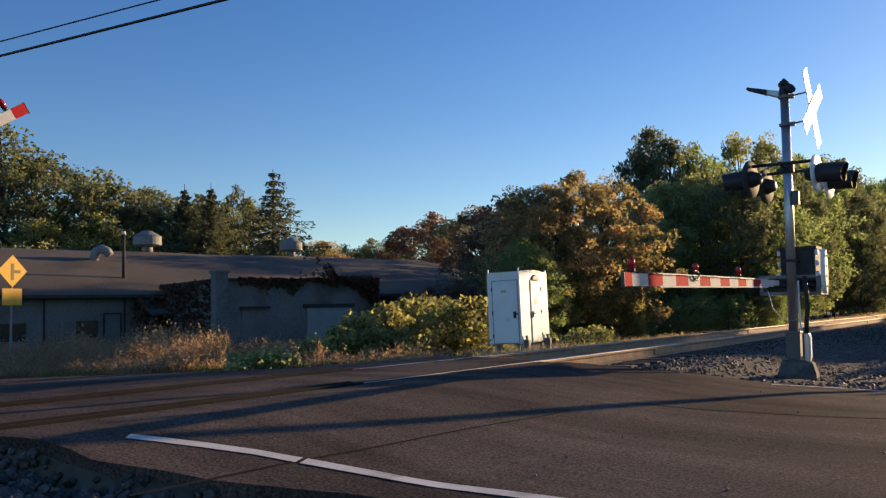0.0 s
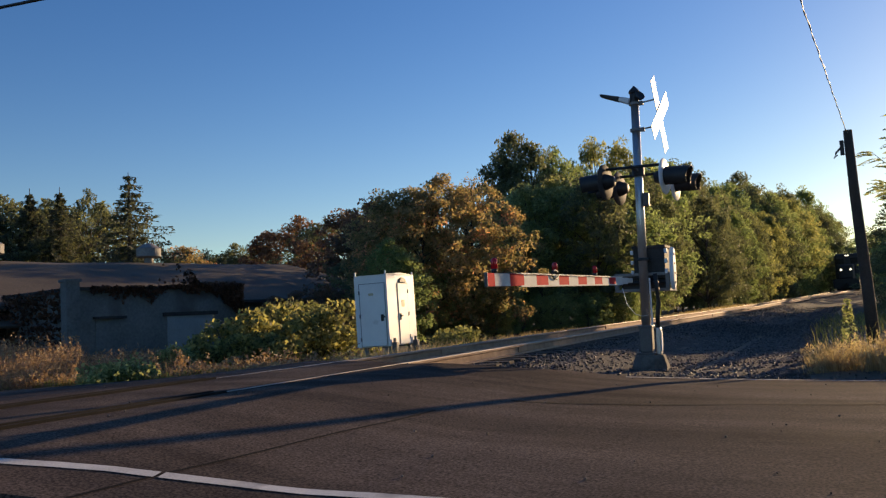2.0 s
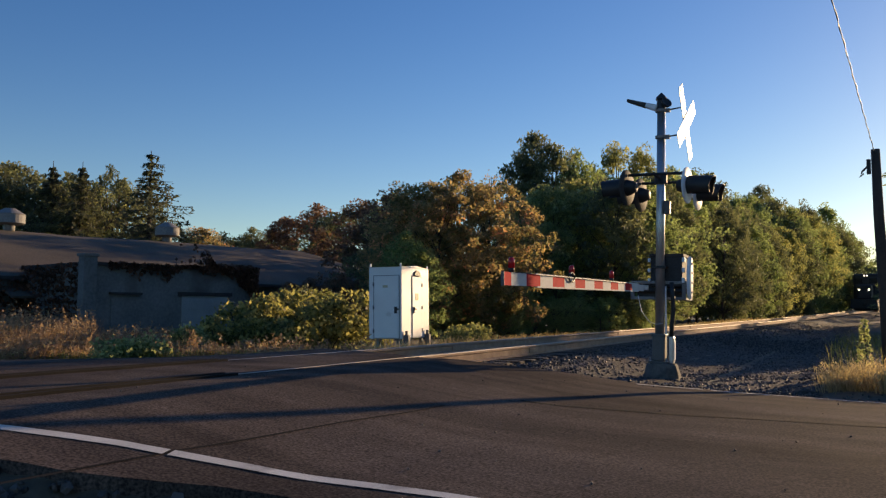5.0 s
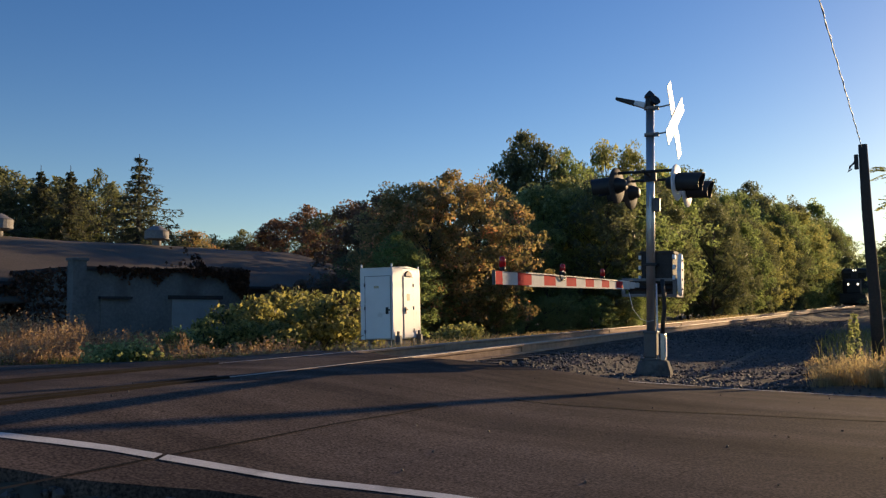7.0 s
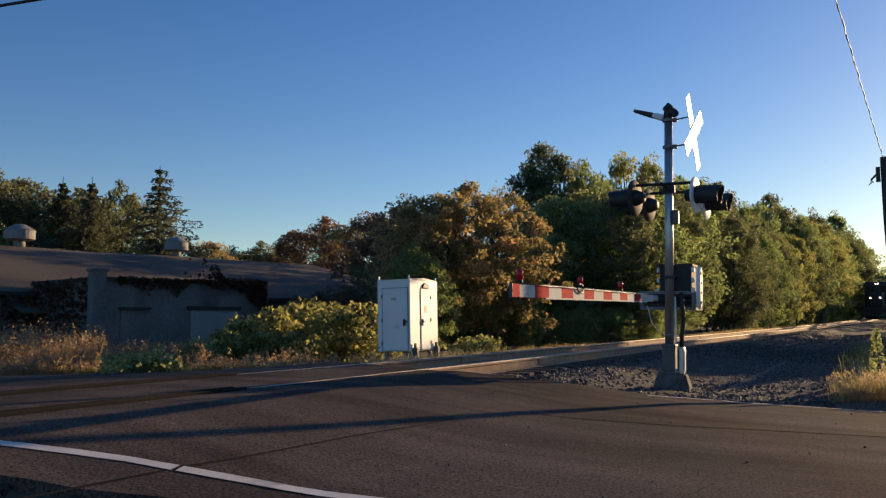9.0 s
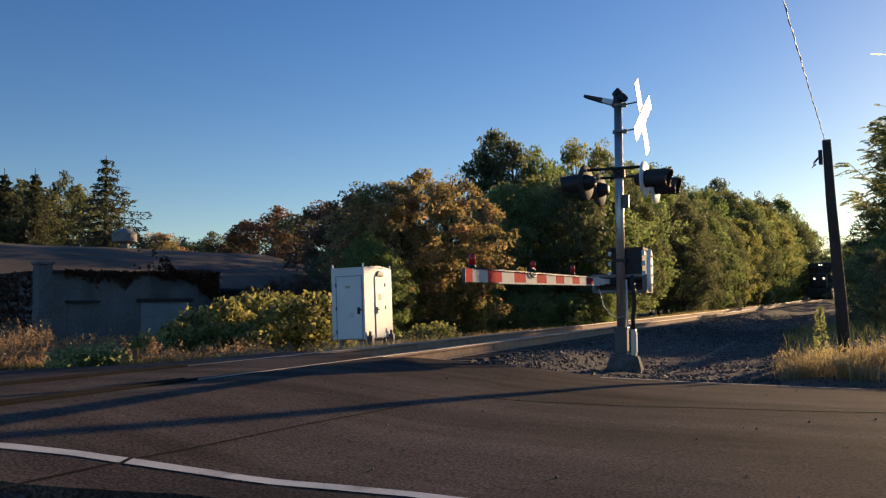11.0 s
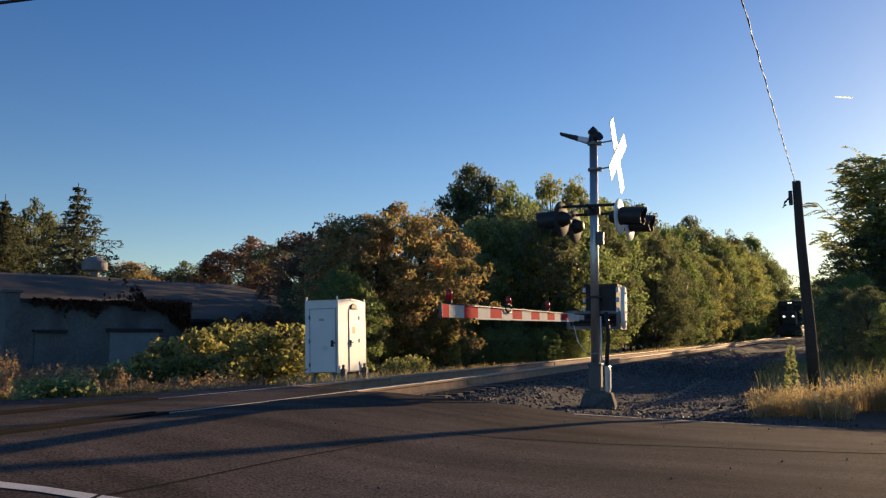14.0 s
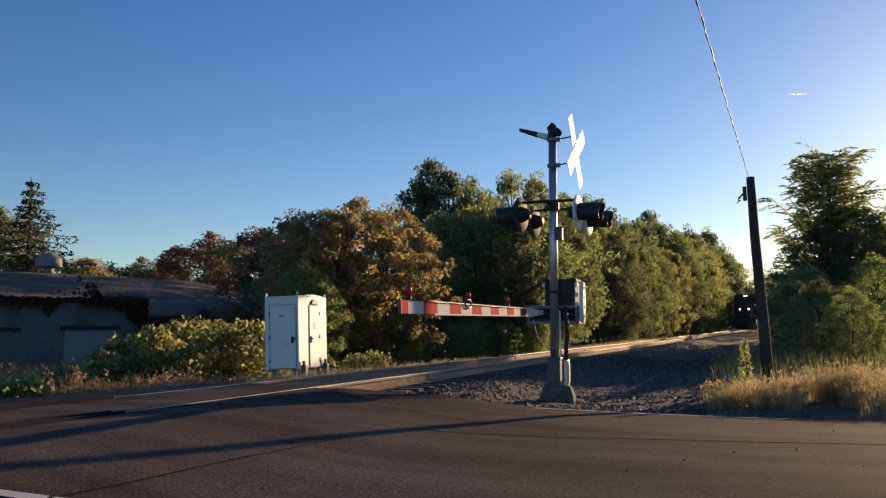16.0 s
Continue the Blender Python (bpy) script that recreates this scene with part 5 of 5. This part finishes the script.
blades("roadside_grass", patch(9000, left_green, 2), GRASS, "low green and yellow grass along the road edge", (0.08, 0.30), 0.009, 0.6, 2)


def tussocks(name, spots, mat, label, per, h, seed, heads=0.25):
    """Tufts of fine arching stalks, some with a pale seed head."""
    rng = np.random.default_rng(seed)
    v, tips = [], []
    for x, y, k in spots:
        z = ground_at(x, y) + 0.03
        for _ in range(per):
            a, r = rng.uniform(0, math.tau), abs(rng.normal()) * 0.10
            hh = h * k * rng.uniform(0.55, 1.15)
            out = np.array([math.cos(a), math.sin(a), 0.0])
            lean = hh * rng.uniform(0.05, 0.75)
            p0 = np.array([x, y, z]) + out * r
            p1 = p0 + out * lean * 0.35 + np.array([0, 0, hh * 0.62])
            p2 = p0 + out * lean + np.array([0, 0, hh * (1.0 - 0.25 * lean / hh)])
            t = rng.uniform(0, math.tau)
            w = np.array([math.cos(t), math.sin(t), 0]) * 0.0036
            v.append((p0 - w, p0 + w, p1 + w * 0.8, p1 - w * 0.8))
            v.append((p1 - w * 0.8, p1 + w * 0.8, p2 + w * 0.15, p2 - w * 0.15))
            if rng.random() < heads:
                tips.append(p2)
    ob = tagged(new(name, flat_mesh(name, np.array(v), mat)), label, "grass", kind="stuff")
    T = np.repeat(np.array(tips), 3, 0) + rng.normal(size=(len(tips) * 3, 3)) * np.array([0.008, 0.008, 0.02])
    hd = new("seed_heads", leaf_mesh("seed_heads", T, 0.05 * rng.uniform(0.6, 1.4, len(T)), mat, rng, -1.6, 0.28))
    hd.parent = ob
    return ob


rs = random.Random(33)
tuft_spots = []
for _ in range(64):
    x = rs.uniform(-0.35, 3.4)
    y = 12.75 + 0.22 * x * 0.3 + rs.gauss(0, 0.42)
    tuft_spots.append((x, max(11.9, y), (0.55 + 0.5 * math.sin(min(1.0, (x + 0.5) / 2.2) * math.pi / 2)) * rs.uniform(0.65, 1.1)))
tussocks("straw_grass", tuft_spots, STRAW, "pale straw-coloured tufts of dry grass by the road", 95, 0.46, 3)
tussocks("straw_grass", [(rs.uniform(2.8, 9), 12.0 + abs(rs.gauss(0, 1.0)), rs.uniform(0.5, 0.9)) for _ in range(26)], STRAW, "pale straw-coloured grass along the road edge", 60, 0.5, 13)


def right_bank(rng):
    x, y = rng.uniform(-0.5, 14), rng.uniform(14.6, 34)
    if x < bed_x(y) + 5.4 or (x - 0.5) ** 2 + (y - 18.7) ** 2 < 0.05:
        return None
    return (x, y, ground_at(x, y) + 0.04, 1.0)


blades("bank_grass", patch(7000, right_bank, 4), GRASS, "rough grass on the shaded bank", (0.2, 0.6), 0.006, 0.5, 4)


def track_side(rng):
    y = 14 + 80 * rng.random() ** 1.6
    x = bed_x(y) - 2.5 - abs(rng.gauss(0, 0.5))
    return (x, y, ground_at(x, y) + 0.05, 1.0)


blades("track_grass", patch(7000, track_side, 6), STRAW, "dry grass along the far side of the track", (0.15, 0.5), 0.008, 0.5, 6)

# tall weed stalk by the straw grass
rng = np.random.default_rng(9)
weed = thing("weed_plant", pose(0.12, 14.4, ground_at(0.12, 14.4)), "tall leafy weed stalk among dry grass", "weed")
b = bmesh.new()
tube(b, [(0, 0, -0.05), (0.02, 0, 0.4), (0.0, 0.01, 0.86)], lambda k: 0.010 * (1 - k) + 0.003, 6)
part("stem", b, BARK, weed, smooth=True)
zz = rng.uniform(0.15, 0.88, 170)
rr = 0.10 * (1.05 - zz) + 0.02
aa = rng.uniform(0, math.tau, 170)
c = new("leaves", leaf_mesh("leaves", np.stack([rr * np.cos(aa), rr * np.sin(aa), zz], 1), 0.10 * rng.uniform(0.6, 1.2, 170), L_PALE, rng, -0.3, 0.4))
c.parent = weed


def bush(x, y, w, h, mat, seed, label, leaf=0.165, n=1480):
    rng = np.random.default_rng(seed)
    cs, pts = crown_points(rng, h, w, 0.05, 40, n // 40, 0.34, 0.8)
    root = thing("bush", pose(x, y, ground_at(x, y)), label, "bush", "vine-covered bushes by the cabinet")
    c = new("leaves", leaf_mesh("leaves", pts, (0.05 + 0.038 * w) * rng.uniform(0.6, 1.4, len(pts)), mat, rng, 0.2, 0.8))
    c.parent = root
    bmb = bmesh.new()
    for c3 in cs[:14]:
        tube(bmb, [(0, 0, -0.1), Vector(c3) * 0.5 + Vector((0, 0, 0.12)), c3], 0.010, 4)
    tagged(part("woody_base", bmb, BARK, root), "thin woody stems")


for a, d, w, h, mat, s in ((38.4, 23.0, 2.2, 1.35, L_YELLOW, 1), (36.2, 22.4, 2.2, 1.5, L_YELLOW, 2), (34.2, 22.6, 2.0, 1.35, L_YELLOW, 3), (32.4, 23, 1.9, 1.5, L_YELLOW, 4), (40.0, 22.5, 1.8, 1.2, L_YELLOW, 5), (41.6, 21.5, 1.1, 0.8, L_YELLOW, 6), (43.4, 20.5, 0.8, 0.55, L_PALE, 7), (37.2, 25.5, 2.6, 1.5, L_YELLOW, 8), (34.9, 26, 2.4, 1.6, L_OLIVE, 9), (46.2, 16.8, 0.7, 0.38, L_PALE, 11), (47.6, 16.6, 0.6, 0.34, L_PALE, 12), (25.2, 22.5, 0.8, 0.5, L_OLIVE, 13), (24.2, 23, 1.0, 0.6, L_OLIVE, 14), (39.2, 21.4, 1.0, 0.75, L_YELLOW, 15), (36.8, 21.4, 1.1, 0.7, L_YELLOW, 16)):
    x, y = az(a, d)
    bush(x, y, w, h, mat, 200 + s, "bush overgrown with yellow-green vine leaves" if mat is L_YELLOW else "low leafy green bush by the roadside")

# dead creeper over the corner of the annex
rng = np.random.default_rng(12)
pts = []
for _ in range(5200):
    k = rng.random()
    if k < 0.55:
        yy = AY1 + 0.1 - abs(rng.normal()) * 1.25
        p = (AX + 0.10 + abs(rng.normal()) * 0.05, yy, AH + 0.18 - rng.random() ** 1.3 * (1.5 - 0.75 * (AY1 - yy) + 0.5 * noise.noise(Vector((yy * 2, 0, 0)))))
    elif k < 0.8:
        p = (AX + 0.1 - rng.random() * 2.0, AY1 - rng.random() * 1.8, AH + 0.14 + abs(rng.normal()) * 0.07)
    else:
        yy = rng.uniform(AY0 + 0.8, AY1)
        p = (AX + 0.14, yy, AH + 0.14 - abs(rng.normal()) * 0.30 * max(0.12, 0.5 + 1.3 * noise.noise(Vector((yy * 0.8, 3, 0)))))
    pts.append(p)
for _ in range(1000):
    pts.append((rng.uniform(0.1, AX - 0.4), AY0 - 0.06 - abs(rng.normal()) * 0.12, 0.4 + (AH - 0.3) * rng.random() ** 0.7))
for _ in range(450):
    pts.append((0.1 + abs(rng.normal()) * 0.5, rng.uniform(AY0 - 1.6, AY0), rng.uniform(0.3, 2.9)))
c = new("creeper", leaf_mesh("creeper", np.array(pts), 0.20 * rng.uniform(0.6, 1.4, len(pts)), IVY, rng, 0.8, 0.7))
c.matrix_basis = BO
tagged(c, "dry dark creeper hanging over the annex walls", "creeper", kind="stuff")

# a short vapour trail high in the sky
b = bmesh.new()
tube(b, [(169.4, 2409.5, 645.8), (191.0, 2408.8, 641.8), (213.0, 2408.0, 637.9)], lambda k: 0.6 + 1.6 * math.sin(math.pi * k), 6)
VAPOUR = leaf_material("vapour", (0.60, 0.62, 0.66), (0.68, 0.70, 0.74), 0.8)
tagged(part("vapour_trail", b, VAPOUR), "short white vapour trail in the blue sky", "vapour trail", kind="structure")

# ---- locomotive far down the track ----
LY = 117.0
loc = thing("locomotive", pose(bed_x(LY), LY, RAILHEAD + track_rise(LY), 0, 0, -math.degrees(math.atan((LY - 25) / 612))), "dark diesel locomotive with lit headlights on the track", "locomotive")
b = bmesh.new()
box(b, -1.5, 1.5, 0, 20, 1.0, 1.45, 0.03)
box(b, -1.5, 1.5, -0.12, 0.1, 0.25, 1.45, 0.03)
part("underframe", b, LOCO, loc)
b = bmesh.new()
box(b, -0.85, 0.85, 0.5, 2.2, 1.45, 3.25, 0.15)
part("nose", b, LOCO, loc)
b = bmesh.new()
box(b, -1.5, 1.5, 2.2, 4.4, 1.45, 4.70, 0.18)
cabp = part("cab", b, LOCO, loc)
for sx in (-1, 1):
    b = bmesh.new()
    box(b, sx * 0.85 - 0.45, sx * 0.85 + 0.45, 2.17, 2.20, 3.45, 4.1, 0.01)
    part("windscreen", b, GLASS, cabp)
b = bmesh.new()
box(b, -1.1, 1.1, 4.4, 19, 1.45, 4.5, 0.12)
part("hood", b, LOCO, loc)
HEAD = glow("headlight_glow", (1.0, 0.86, 0.62), 2.5)
for px, pz, r in ((-0.14, 4.45, 0.09), (0.14, 4.45, 0.09), (-0.56, 2.62, 0.12), (0.56, 2.62, 0.12)):
    b = bmesh.new()
    yb = 2.16 if pz > 3 else 0.46
    rod(b, (px, yb, pz), (px, yb + 0.06, pz), r, n=14)
    part("headlight", b, HEAD, loc, "lit headlight")
b = bmesh.new()
box(b, -1.4, 1.4, 1.5, 5.5, 0.0, 1.0, 0.1)
part("truck", b, BLACK, loc)
b = bmesh.new()
box(b, -0.2, 0.2, -0.7, 0.0, 0.65, 0.95, 0.04)
part("coupler", b, BLACK, loc)
